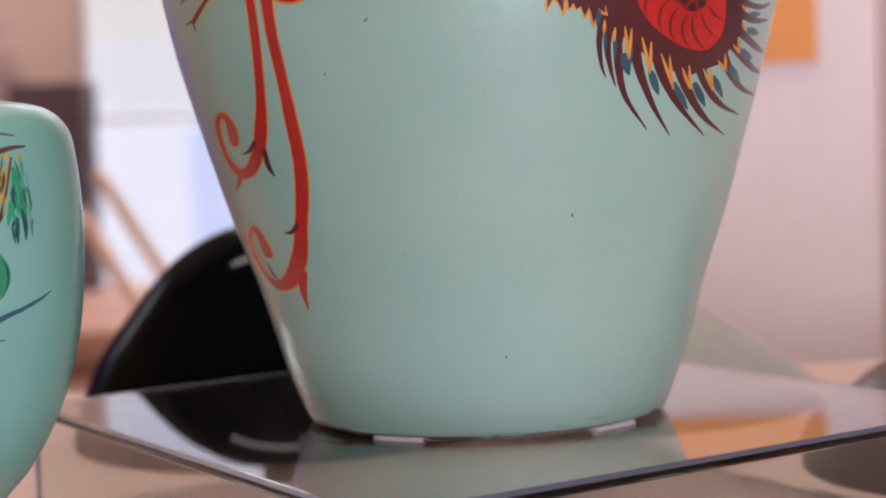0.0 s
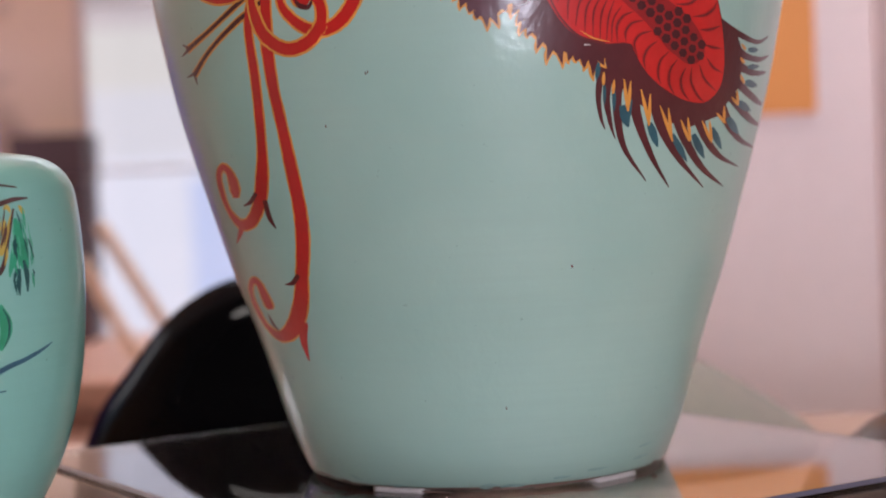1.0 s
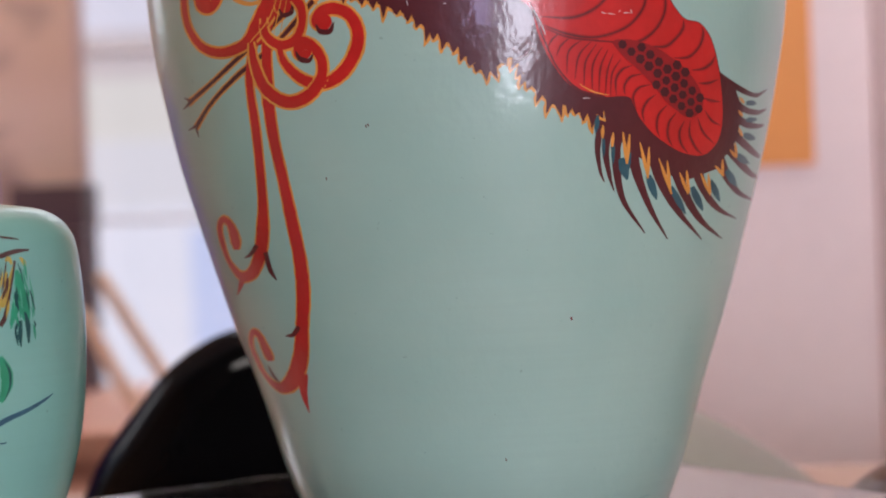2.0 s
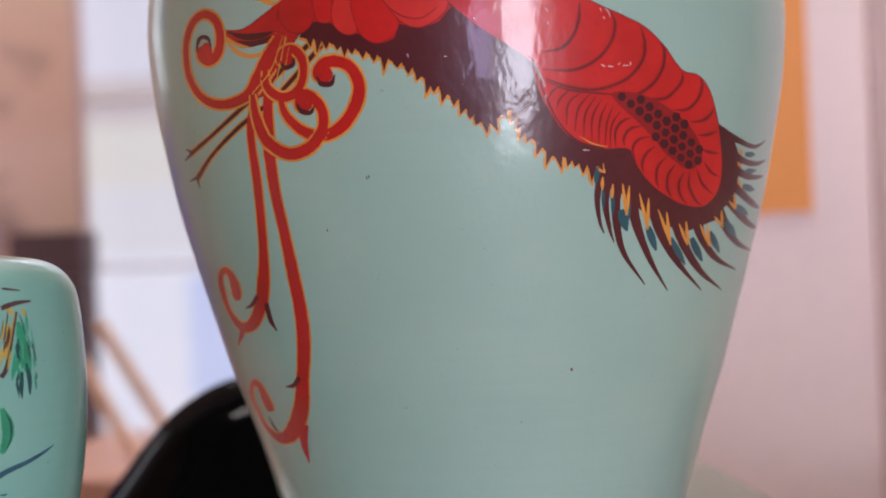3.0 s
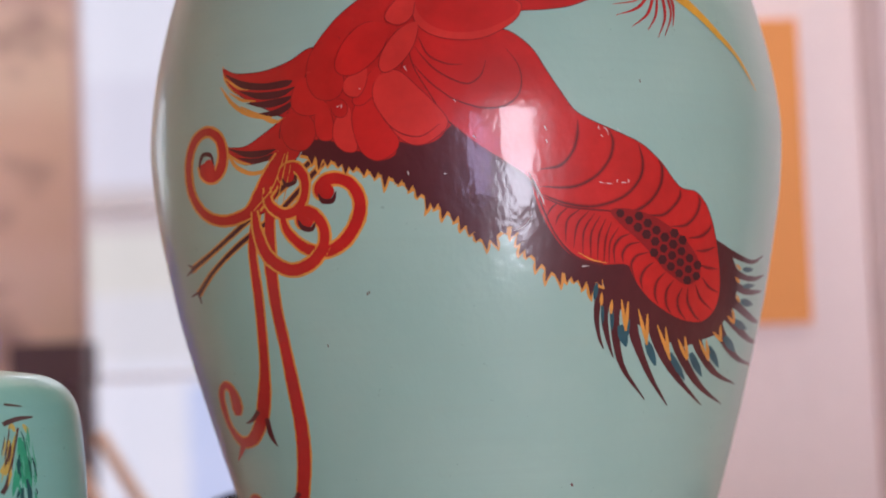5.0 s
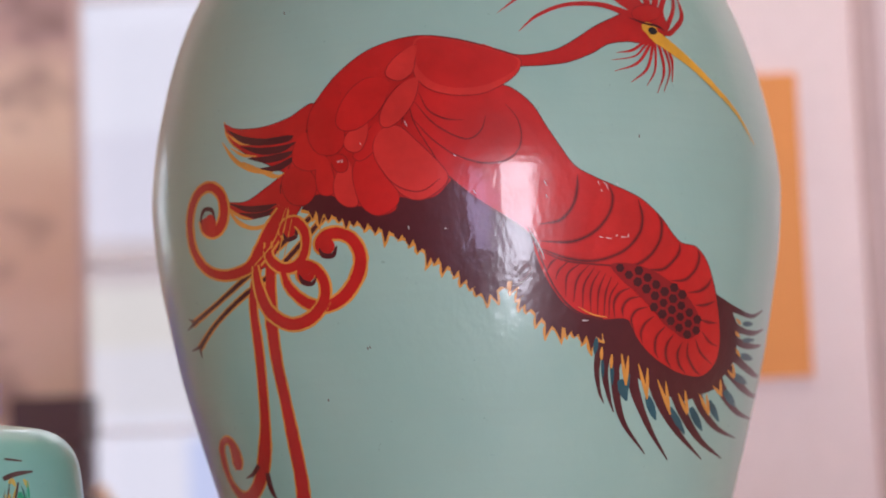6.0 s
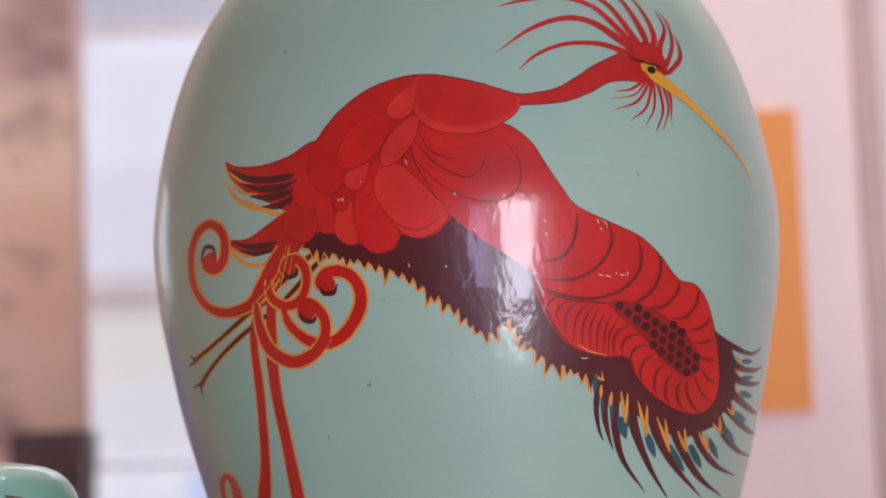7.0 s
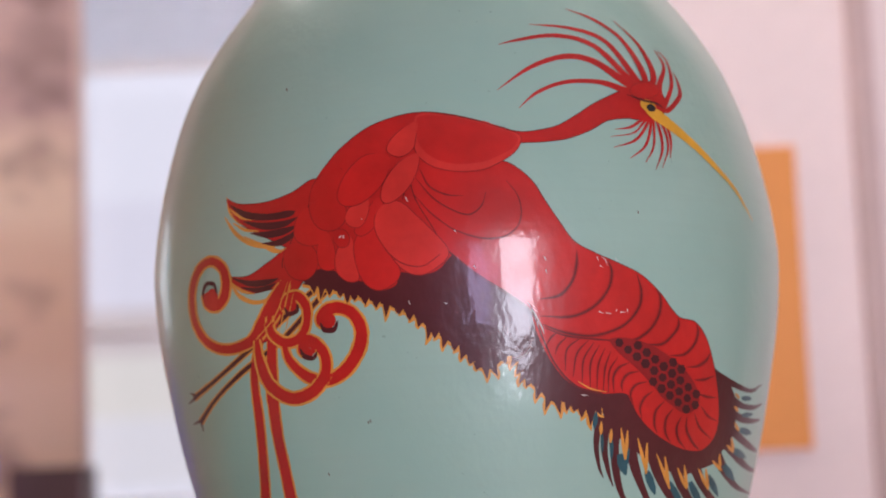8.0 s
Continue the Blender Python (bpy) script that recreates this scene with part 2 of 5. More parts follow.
def window(name, along, at, o0, o1, z0, z1, uprights, bars, label, glass=True):
    """A window in an opening: outer frame, upright and level bars (place, thickness), glass."""
    w = tagged(new(name), label, "window", kind="structure")
    f = 0.035

    def piece(nm, a, b, c, d, thick, mat, lift=0.0):
        t0, t1 = at - thick / 2 + lift, at + thick / 2 + lift
        return part(nm, box(a, b, t0, t1, c, d, 0.003) if along == "x" else box(t0, t1, a, b, c, d, 0.003), mat, w, "", False)

    piece("window_frame", o0, o0 + f, z0, z1, 0.06, WHITE_WOOD)
    piece("window_frame", o1 - f, o1, z0, z1, 0.06, WHITE_WOOD)
    piece("window_frame", o0 + f, o1 - f, z0, z0 + f, 0.06, WHITE_WOOD)
    piece("window_frame", o0 + f, o1 - f, z1 - f, z1, 0.06, WHITE_WOOD)
    for u, t in uprights:
        piece("mullion", u - t / 2, u + t / 2, z0 + f, z1 - f, 0.045, WHITE_WOOD)
    for b, t in bars:
        piece("glazing_bar", o0 + f, o1 - f, b - t / 2, b + t / 2, 0.04, WHITE_WOOD)
    if glass:
        g = piece("pane", o0 + f, o1 - f, z0 + f, z1 - f, 0.004, GLASS)
        g.visible_shadow = False
    return w


window("window_1", "x", Y1 + 0.06, -0.62, 0.02, 0.80, 1.95, [], [(1.292, 0.008), (1.077, 0.006)], "white-framed window with level glazing bars, bright outside")
window("window_2", "x", Y0 - 0.03, 0.02, 0.33, 0.62, 1.32, [(0.20, 0.015)], [], "small white-framed window", False)
window("window_3", "x", Y1 + 0.05, -1.75, -1.05, 1.15, 1.65, [(-1.40, 0.04)], [], "white-framed corner window", False)
window("door_1", "x", Y0 - 0.03, 0.42, 0.98, 0.36, 1.48, [], [(1.10, 0.03)], "white-framed glazed door with bright panes", False)

# outside the far window: hazy sky and flat bands, their daylight put into glow
OUT_SKY = glow("hazy_white_sky", (0.84, 0.82, 0.97), 0.77)
OUT_CREAM = glow("cream_band_glow", (0.80, 0.75, 0.76), 0.74)
OUT_LILAC = glow("lilac_band_glow", (0.74, 0.71, 0.86), 0.80)
OUT_BLUE = glow("pale_blue_band_glow", (0.60, 0.65, 0.95), 0.78)


def outside(name, x0, x1, z0, z1, y, material, label):
    return tagged(part(name, box(x0, x1, y, y + 0.05, z0, z1), material, None, "", False), label, "backdrop", kind="structure")


outside("backdrop_sky", -4.5, 3.5, -0.1, 6, 5.2, OUT_SKY, "hazy white sky seen outside the window")
# unseen bright panel, added above the view to light the blind from behind
outside("blind_backlight_panel", -4.5, 3.5, 2.55, 6, 5.12, glow("added_backlight_glow", (0.95, 0.93, 1.0), 3.6), "unseen bright panel added to backlight the blind")
# plain glowing bands stand in for the blurred light and dark outside
outside("backdrop_cream_band", -1.30, 0.6, 1.337, 1.53, 5.0, OUT_CREAM, "glowing pale cream colour band outside the window")
outside("backdrop_mauve_band", -1.30, 0.6, 1.53, 1.675, 4.99, glow("mauve_band_glow", (0.68, 0.58, 0.63), 0.72), "glowing darker mauve colour band outside the window")
outside("backdrop_lilac_band", -1.30, 0.6, 1.676, 2.03, 5.05, OUT_LILAC, "glowing pale lilac colour band outside the window")
outside("backdrop_grey_band", -1.30, 0.6, 1.12, 1.336, 5.03, glow("grey_lilac_band_glow", (0.74, 0.71, 0.80), 0.80), "glowing greyish lilac colour band outside the window")
outside("backdrop_blue_band", -0.90, 0.6, 0.2, 1.05, 4.9, OUT_BLUE, "glowing pale blue colour band outside the window")

structure("ground", box(-200, 200, -200, 200, -0.35, -0.12), surface("street_ground", (0.22, 0.21, 0.20), 0.8), "grey street ground outside the building", "ground")

# unseen light fittings, added to brighten the partition, the board and the vase
FILL_PANEL = glow("added_fill_diffuser", (1.0, 0.93, 0.92), 4.0)


def added_fill_light(x, y, turn, power):
    t = thing("added_fill_light", (x, y, ZC, 0, 0, turn), "unseen ceiling fill light added to brighten the room", "lamp", "ceiling lights")
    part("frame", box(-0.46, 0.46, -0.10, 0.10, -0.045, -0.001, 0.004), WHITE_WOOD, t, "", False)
    part("diffuser", box(-0.44, 0.44, -0.08, 0.08, -0.062, -0.046, 0.006), FILL_PANEL, t, "", False)
    tube = new("added_fill_lamp", bpy.data.lights.new("added_fill_lamp", "AREA"))
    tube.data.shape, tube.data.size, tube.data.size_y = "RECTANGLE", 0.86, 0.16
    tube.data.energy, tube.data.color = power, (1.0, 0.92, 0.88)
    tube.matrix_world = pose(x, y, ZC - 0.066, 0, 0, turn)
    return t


# two added fill lights, set where the vase does not mirror them
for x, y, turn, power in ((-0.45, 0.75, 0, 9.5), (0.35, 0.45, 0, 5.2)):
    added_fill_light(x, y, turn, power)

# roller blind in the head of the far window
blind = thing("roller_blind", (-0.22, Y1 - 0.02, 1.63), "rose-grey roller blind drawn over the window head", "blind")
part("cloth", box(-0.38, 0.235, -0.002, 0.002, 0, 0.38), BLIND, blind, "", False)
part("bottom_rail", box(-0.38, 0.235, -0.006, 0.006, -0.012, -0.0005, 0.002), WHITE_WOOD, blind, "", False)

# rose-white partition standing in front of the far wall
PY = 0.865
structure("partition", box(0.015, 1.45, PY, PY + 0.05, 0, 2.3, 0.003), WALL, "rose-white display partition behind the table", "partition")

structure("trim", box(0.350, 0.372, PY - 0.010, PY - 0.001, 0, 2.3, 0.003), TAN_TRIM, "tan painted batten on the partition", "trim")

# orange sheet on the partition
sheet = thing("poster", (0, PY, 0), "plain orange paper sheet pinned on the rose-white partition", "poster")
part("paper", box(0.07, 0.2965, -0.004, -0.001, 1.1005, 1.3725), ORANGE, sheet, "", False)

# display board with a blurred tan picture
board = thing("display_board", (0, Y1 - 0.03, 0), "tall display board with a tan and mauve picture", "board")
part("panel", box(-0.98, -0.488, -0.012, 0.0, 0.60, 2.2, 0.002), PHOTO, board, "", False)
part("edge_strip", box(-0.4875, -0.478, -0.014, 0.002, 0.60, 2.2, 0.002), TAN_TRIM, board, "", False)

carton = thing("carton", (-0.507, Y1 - 0.10, 0.877), "dark mauve carton standing on the wooden cabinet", "box")
part("body", box(-0.042, 0.042, -0.04, 0.04, 0, 0.19, 0.003), DARK_BOX, carton, "", False)
part("lid", box(-0.044, 0.044, -0.042, 0.042, 0.191, 0.245, 0.003), DARK_BOX, carton, "", False)

violet = thing("storage_box", (-0.74, 1.16, 0.877), "violet cardboard storage box on the cabinet", "box")
part("body", box(-0.20, 0.20, -0.10, 0.10, 0, 0.22, 0.004), surface("violet_card", (0.42, 0.30, 1.0), 0.5), violet, "", False)
part("lid", box(-0.204, 0.204, -0.104, 0.104, 0.221, 0.26, 0.004), surface("violet_card_lid", (0.38, 0.28, 0.95), 0.5), violet, "", False)

# cabinet under the window
cab = thing("cabinet", (-0.72, 1.22, 0), "low salmon wooden cabinet below the window", "cabinet")
part("body", box(-0.60, 0.52, -0.24, 0.24, 0.06, 0.848), CABINET, cab, "", False)
part("top", box(-0.62, 0.54, -0.26, 0.26, 0.85, 0.877, 0.004), CABINET, cab, "", False)
part("plinth", box(-0.58, 0.50, -0.21, 0.21, 0, 0.059), CABINET, cab, "", False)
for k in range(2):
    d = part("door", box(-0.59 + k * 0.555, -0.045 + k * 0.555, -0.258, -0.242, 0.08, 0.83, 0.003), CABINET, cab, "", False)
    part("handle", lathe([(0, -0.02), (0.008, -0.018), (0.012, -0.008), (0.006, 0.0), (0, 0)], 16), LATH, d).matrix_basis = pose(-0.07 + k * 0.15, -0.258, 0.5, 90)


def slanted(name, a, b, wide, thick, material, parent):
    a, b = Vector(a), Vector(b)
    ob = part(name, box(-wide / 2, wide / 2, -thick / 2, thick / 2, 0, (b - a).length, 0.003), material, parent, "", False)
    ob.matrix_basis = Matrix.Translation(a) @ (b - a).to_track_quat("Z", "Y").to_matrix().to_4x4()
    return ob


easel = thing("picture_easel", (-0.33, 1.10, 0.877), "small easel of slanted tan laths on the cabinet", "easel")
slanted("lath", (0.020, 0, 0.006), (-0.061, 0, 0.146), 0.016, 0.012, LATH, easel)
slanted("lath", (-0.030, 0.005, 0.006), (-0.083, 0.005, 0.110), 0.020, 0.012, LATH, easel)

# ---- the table and what stands on it ----
TZ = 0.895
table = thing("table", (0, 0, 0), "long display table with a pale rose top", "table")
part("tabletop", box(-0.9, 0.9, -0.42, 0.448, TZ - 0.03, TZ, 0.004), TABLE, table, "", False)
part("apron", box(-0.85, 0.85, -0.38, 0.43, TZ - 0.11, TZ - 0.031), TABLE, table, "", False)
for sx in (-0.82, 0.82):
    for sy in (-0.35, 0.40):
        part("leg", box(sx - 0.025, sx + 0.025, sy - 0.025, sy + 0.025, 0, TZ - 0.112, 0.003), TABLE, table, "", False)

# acrylic riser
SZ = 0.945
riser = thing("display_riser", (-0.0383, -0.1938, TZ, 0, 0, 33.5), "clear acrylic riser box under the tall vase", "stand")
W, L, T, H = 0.285, 0.312, 0.0045, SZ - TZ
T2 = 0.003
part("top_sheet", box(0, W, 0, L, H - T, H, 0.0006), ACRYLIC, riser, "", False)
# opaque strips on the acrylic edges; reflected light is put into their colour
EDGE_SHEEN = surface("painted_edge_sheen", (0.50, 0.49, 0.52), 0.15, vary=0.2, bump=0)
part("reflection_strip", box(-0.0006, -0.0001, 0, L, H - 0.0018, H), EDGE_SHEEN, riser, "grey edge strip with painted reflection", False)
part("reflection_strip", box(-0.0006, -0.0001, -0.0006, 0.0006, 0.0005, H - T - 0.0003), EDGE_SHEEN, riser, "grey edge strip with painted reflection", False)
part("reflection_strip", box(-0.0006, -0.0001, L - 0.0012, L, 0.0005, H - T - 0.0003), EDGE_SHEEN, riser, "grey edge strip with painted reflection", False)
part("reflection_strip", box(W - 0.0012, W, L + 0.0001, L + 0.0006, 0.0005, H - T - 0.0003), EDGE_SHEEN, riser, "grey edge strip with painted reflection", False)
part("reflection_strip", box(0, W, L + 0.0001, L + 0.0006, H - 0.0018, H), EDGE_SHEEN, riser, "grey edge strip with painted reflection", False)
part("reflection_strip", box(W + 0.0001, W + 0.0006, 0, L, H - 0.0018, H), EDGE_SHEEN, riser, "grey edge strip with painted reflection", False)
# this front edge gets a darker strip: its dark reflection is painted in
part("reflection_strip", box(0, W, -0.0006, -0.0001, H - 0.0018, H), surface("painted_dark_edge", (0.10, 0.10, 0.13), 0.2, bump=0), riser, "dark edge strip with painted reflection", False)
SIDE = (0.0005, H - T - 0.0003)
part("side_sheet", box(0, W, 0, T2, *SIDE, 0.0004), ACRYLIC, riser, "", False)
part("side_sheet", box(0, W, L - T2, L, *SIDE, 0.0004), ACRYLIC, riser, "", False)
part("side_sheet", box(0, T2, T2 + 0.0003, L - T2 - 0.0003, *SIDE, 0.0004), ACRYLIC, riser, "", False)
part("side_sheet", box(W - T2, W, T2 + 0.0003, L - T2 - 0.0003, *SIDE, 0.0004), ACRYLIC, riser, "", False)


def bowl(at, label, profile, wall, material, foot):
    """An upturned bowl: outer skin, inner skin, and a foot ring on top."""
    t = thing("bowl", at, label, "bowl", "upturned bowls on the table")
    outer = [tuple(p) for p in spline(profile, 6)]
    inner = [(max(0.0, r - wall), z - wall * 0.8) for r, z in reversed(outer[:-1])]
    inner = [p for p in inner if p[1] >= 0.0]
    part("body", lathe([(outer[-1][0] * 0.02, outer[-1][1] - wall)] + [p for p in reversed(inner)][::-1] + [(outer[0][0] - wall * 0.5, 0.0)] + outer + [(0, outer[-1][1])], 96), material, t)
    top = outer[-1][1]
    part("foot_ring", lathe([(foot, top - 0.006), (foot, top + 0.008), (foot - 0.003, top + 0.009), (foot - 0.006, top + 0.008), (foot - 0.006, top - 0.006)], 64), material, t)
    return t


bowl((-0.111, 0.262, TZ), "glossy black lacquer bowl turned upside down", [(0.1215, 0.0), (0.1205, 0.010), (0.1175, 0.024), (0.107, 0.047), (0.091, 0.068), (0.067, 0.096), (0.040, 0.113), (0.012, 0.119)], 0.005, BLACK, 0.020)
bowl((0.060, 0.31, TZ), "pale grey-green shallow bowl turned upside down", [(0.131, 0.0), (0.129, 0.010), (0.114, 0.0225), (0.082, 0.0436), (0.055, 0.058), (0.03, 0.066), (0.01, 0.069)], 0.005, PALE_GLAZE, 0.028)
bowl((0.245, 0.10, TZ), "dark brown lacquer bowl turned upside down", [(0.098, 0.0), (0.097, 0.008), (0.089, 0.022), (0.073, 0.037), (0.059, 0.047), (0.035, 0.056), (0.012, 0.059)], 0.005, BROWN_GLAZE, 0.028)

# ---- the tall vase ----
AXIS = (-0.0022, 0.0)
PROFILE = [(0.0738, 0.0022), (0.0756, 0.005), (0.0833, 0.025), (0.0922, 0.055), (0.1017, 0.083), (0.1087, 0.1064), (0.1147, 0.1273), (0.1215, 0.1527),
           (0.1262, 0.1755), (0.1297, 0.195), (0.1317, 0.2157), (0.1316, 0.2314), (0.1282, 0.2553), (0.1214, 0.282), (0.1128, 0.3042), (0.101, 0.3242),
           (0.0902, 0.3387), (0.0842, 0.347), (0.066, 0.365), (0.050, 0.379), (0.043, 0.392), (0.043, 0.402), (0.050, 0.412), (0.0525, 0.4155)]
SKIN = [tuple(p) for p in spline(PROFILE, 5)]
SKIN_Z = [p[1] for p in SKIN]
SKIN_R = [p[0] for p in SKIN]
vase = thing("vase", (AXIS[0], AXIS[1], SZ), "tall pale green lacquer vase painted with a red crested bird", "vase")
inside = [(r - 0.004, z) for r, z in reversed(SKIN[4:]) if r > 0.01]
part("body", lathe([(0, 0.0050), (0.064, 0.0050), (0.066, 0.0024), (0.0715, 0.0022)] + SKIN[1:] + [(0.0515, 0.417), (0.049, 0.416)] + inside + [(0.07, 0.012), (0, 0.012)], 192, 0.004), CELADON, vase)
part("foot_ring", lathe([(0.0640, 0.0030), (0.0645, 0.0010), (0.0680, 0.0007), (0.0705, 0.0009), (0.0722, 0.0021), (0.0715, 0.0026)], 128, 0.02), RIM_BROWN, vase, "worn bare brown foot ring")


def pad(a0, a1):
    """A flat white wax pad under the foot, between two bearings."""
    t = thing("wax_pad", (AXIS[0], AXIS[1], SZ), "flat white wax pad under the vase foot", "pad", "wax pads")
    bm = bmesh.new()
    rows = []
    for k in range(11):
        a = radians(a0 + (a1 - a0) * k / 10)
        e = 0.0006 * noise.noise(Vector((k * 0.9, a0, 0)))
        rows.append([bm.verts.new((r * math.sin(a), -r * math.cos(a), z)) for r, z in ((0.064, 0), (0.0742 + e, 0), (0.0739 + e, 0.0019), (0.064, 0.0006))])
    for lo, hi in zip(rows, rows[1:]):
        for k in range(4):
            bm.faces.new((lo[k], lo[(k + 1) % 4], hi[(k + 1) % 4], hi[k]))
    bm.faces.new(rows[0])
    bm.faces.new(rows[-1])
    part("wax", bm, CHIP_WHITE, t)


for a0, a1 in ((-37, -20), (35, 52), (150, 170)):
    pad(a0, a1)

# ---- the small vase ----
SMALL = [(0.031, 0.0), (0.0305, 0.006), (0.0315, 0.02), (0.0362, 0.030), (0.0425, 0.040), (0.0498, 0.048), (0.0569, 0.0586), (0.064, 0.073), (0.069, 0.0878), (0.0729, 0.1065), (0.075, 0.1294),
         (0.075, 0.1502), (0.0732, 0.1695), (0.0705, 0.1770), (0.0655, 0.1822), (0.058, 0.1852), (0.045, 0.1872), (0.036, 0.189), (0.034, 0.197), (0.038, 0.203)]
SMALL_SKIN = [tuple(p) for p in spline(SMALL, 5)]
small = thing("vase", (-0.224, -0.095, TZ), "small jade green vase with brushed leaves and branches", "vase")
part("body", lathe([(0, 0.002), (0.027, 0.002), (0.028, 0.0)] + SMALL_SKIN + [(0.036, 0.204), (0.033, 0.202)] + [(r - 0.003, z) for r, z in reversed(SMALL_SKIN[4:])] + [(0, 0.006)], 128, 0.003), JADE, small)

# ---- painting on the vases ----
from mathutils.geometry import tessellate_polygon

# painted decoration, drawn in elevation: millimetres across from the axis, millimetres up from the foot
RED = paint("red_lacquer_paint", (0.43, 0.013, 0.011))
SCARLET = paint("scarlet_lacquer_paint", (0.475, 0.0145, 0.012))
CORAL = paint("coral_red_paint", (0.53, 0.028, 0.021))
DEEP = paint("deep_red_line_paint", (0.11, 0.012, 0.012))
FOLD = paint("shaded_red_fold_paint", (0.30, 0.010, 0.010))
HOLLOW = paint("dark_red_hollow_paint", (0.25, 0.010, 0.011))
CELL = paint("near_black_cell_paint", (0.055, 0.008, 0.010))
LINE = paint("dark_red_feather_edge_paint", (0.19, 0.012, 0.012))
MAROON = paint("maroon_paint", (0.075, 0.012, 0.014))
GOLD = paint("gold_outline_paint", (0.62, 0.26, 0.045), 0.2)
OCHRE = paint("ochre_paint", (0.68, 0.33, 0.03))
TEAL = paint("teal_paint", (0.022, 0.085, 0.10), 0.3)
FLAKE = paint("flaked_green_glaze", (0.24, 0.37, 0.31), 0.12)
INK = paint("black_ink_paint", (0.012, 0.012, 0.014))
LEAF = paint("green_leaf_paint", (0.03, 0.30, 0.15), 0.35)
LEAF_LIGHT = paint("pale_green_leaf_paint", (0.10, 0.40, 0.24), 0.3)
LEAF_DARK = paint("dark_leaf_paint", (0.012, 0.07, 0.065), 0.3)
BARK = paint("brown_branch_paint", (0.07, 0.03, 0.025), 0.4)
YELLOW = paint("yellow_leaf_paint", (0.42, 0.30, 0.06), 0.4)
BLUE_INK = paint("blue_grey_brush_paint", (0.03, 0.10, 0.14), 0.4)

VASE_FACE = (SKIN_Z, SKIN_R, 0.0, 0.004)
SMALL_FACE = ([p[1] for p in SMALL_SKIN], [p[0] for p in SMALL_SKIN], 0.314, 0.003)
MOTIF = []


def laid(u, h, layer, face):
    """The point on a turned form at u mm across and h mm up, a paint layer above its skin."""
    zs, rs, turn, wobble = face
    z = h / 1000
    r = float(np.interp(z, zs, rs))
    a = math.asin(max(-0.999, min(0.999, u / 1000 / r))) + turn
    r *= 1 + wobble * noise.noise(Vector((math.cos(a) * 1.3, math.sin(a) * 1.3, z * 9)))
    r += 0.00010 + 0.00004 * layer
    return Vector((r * math.sin(a), -r * math.cos(a), z))


def painted(name, bm, material, parent):
    me = bpy.data.meshes.new(name)
    bmesh.ops.recalc_face_normals(bm, faces=bm.faces)
    bm.to_mesh(me)
    bm.free()
    me.materials.append(material)
    me.shade_smooth()
    ob = new(name, me)
    if parent is None:
        parent = MOTIF[0] if MOTIF else vase
    ob.parent = parent
    return ob


def brush(name, material, layer, points, outline=0.0, face=VASE_FACE, parent=None, steps=7):
    """A brush stroke of changing width (u, h, width), with an uneven hand-drawn edge and an outline below it."""
    if outline:
        brush("gold_edge", GOLD, layer - 1, [(u, h, w + 2 * outline) for u, h, w in points], 0, face, parent, steps)
        layer += 1
    path = spline(points, steps)
    bm = bmesh.new()
    rows = []
    for i, p in enumerate(path):
        d = path[min(i + 1, len(path) - 1)] - path[max(i - 1, 0)]
        side = Vector((-d.y, d.x)).normalized()
        w = max(0.06, p.z) / 2 * (1 + 0.10 * noise.noise(Vector((p.x * 0.6, p.y * 0.6, layer))))
        rows.append([bm.verts.new(laid(p.x + side.x * w * k, p.y + side.y * w * k, layer, face)) for k in (-1, -0.33, 0.33, 1)])
    for lo, hi in zip(rows, rows[1:]):
        for k in range(3):
            bm.faces.new((lo[k], lo[k + 1], hi[k + 1], hi[k]))
    return painted(name, bm, material, parent)


def area(name, material, layer, ring, parent=None):
    """A filled shape given by its outline (u, h), cut fine enough to follow the curved skin."""
    bm = bmesh.new()
    corners = [bm.verts.new((p[0], p[1], 0)) for p in ring]
    for tri in tessellate_polygon([[Vector((p[0], p[1], 0)) for p in ring]]):
        bm.faces.new([corners[k] for k in tri])
    for axis in (0, 1):
        lo, hi = min(p[axis] for p in ring), max(p[axis] for p in ring)
        for k in range(int(lo // 4) + 1, int(hi // 4) + 1):
            at, way = Vector((0, 0, 0)), Vector((0, 0, 0))
            at[axis], way[axis] = k * 4.0, 1.0
            bmesh.ops.bisect_plane(bm, geom=bm.verts[:] + bm.edges[:] + bm.faces[:], plane_co=at, plane_no=way, dist=1e-5)
    for v in bm.verts:
        v.co = laid(v.co.x, v.co.y, layer, VASE_FACE)
    return painted(name, bm, material, parent)


def patch(name, material, layer, points, outline=0.0, line=0.35, ink=None):
    ring = [tuple(p) for p in spline(points, 5, True)]
    ob = area(name, material, layer, ring)
    if line:
        brush("fine_edge", ink or DEEP, layer - 1, [(p[0], p[1], 2 * line) for p in points + points[:1]])
    return ob


def oval(name, material, layer, centre, across, up, turn, line):
    """A rounded feather with a fine dark edge."""
    c, s = math.cos(radians(turn)), math.sin(radians(turn))
    ring = []
    for k in range(20):
        a = 2 * math.pi * k / 20
        x, y = across * math.cos(a), up * math.sin(a) * (1.0 if math.sin(a) < 0 else 0.93)
        ring.append((centre[0] + x * c - y * s, centre[1] + x * s + y * c))
    if line:
        brush("feather_edge", LINE, layer, [(x, y, line * 1.6) for x, y in ring + ring[:1]], steps=3)
    return area(name, material, layer + 1 if line else layer, ring)


def fold(points, width):
    """A dark pleat line with a softer darker stroke along it."""
    last = len(points) - 1
    brush("fold_shade", FOLD, 7, [(u, h, 0.3 if k in (0, last) else width * 1.9) for k, (u, h) in enumerate(points)])
    return brush("fold_line", DEEP, 9, [(u, h, 0.15 if k in (0, last) else width * 0.7) for k, (u, h) in enumerate(points)])


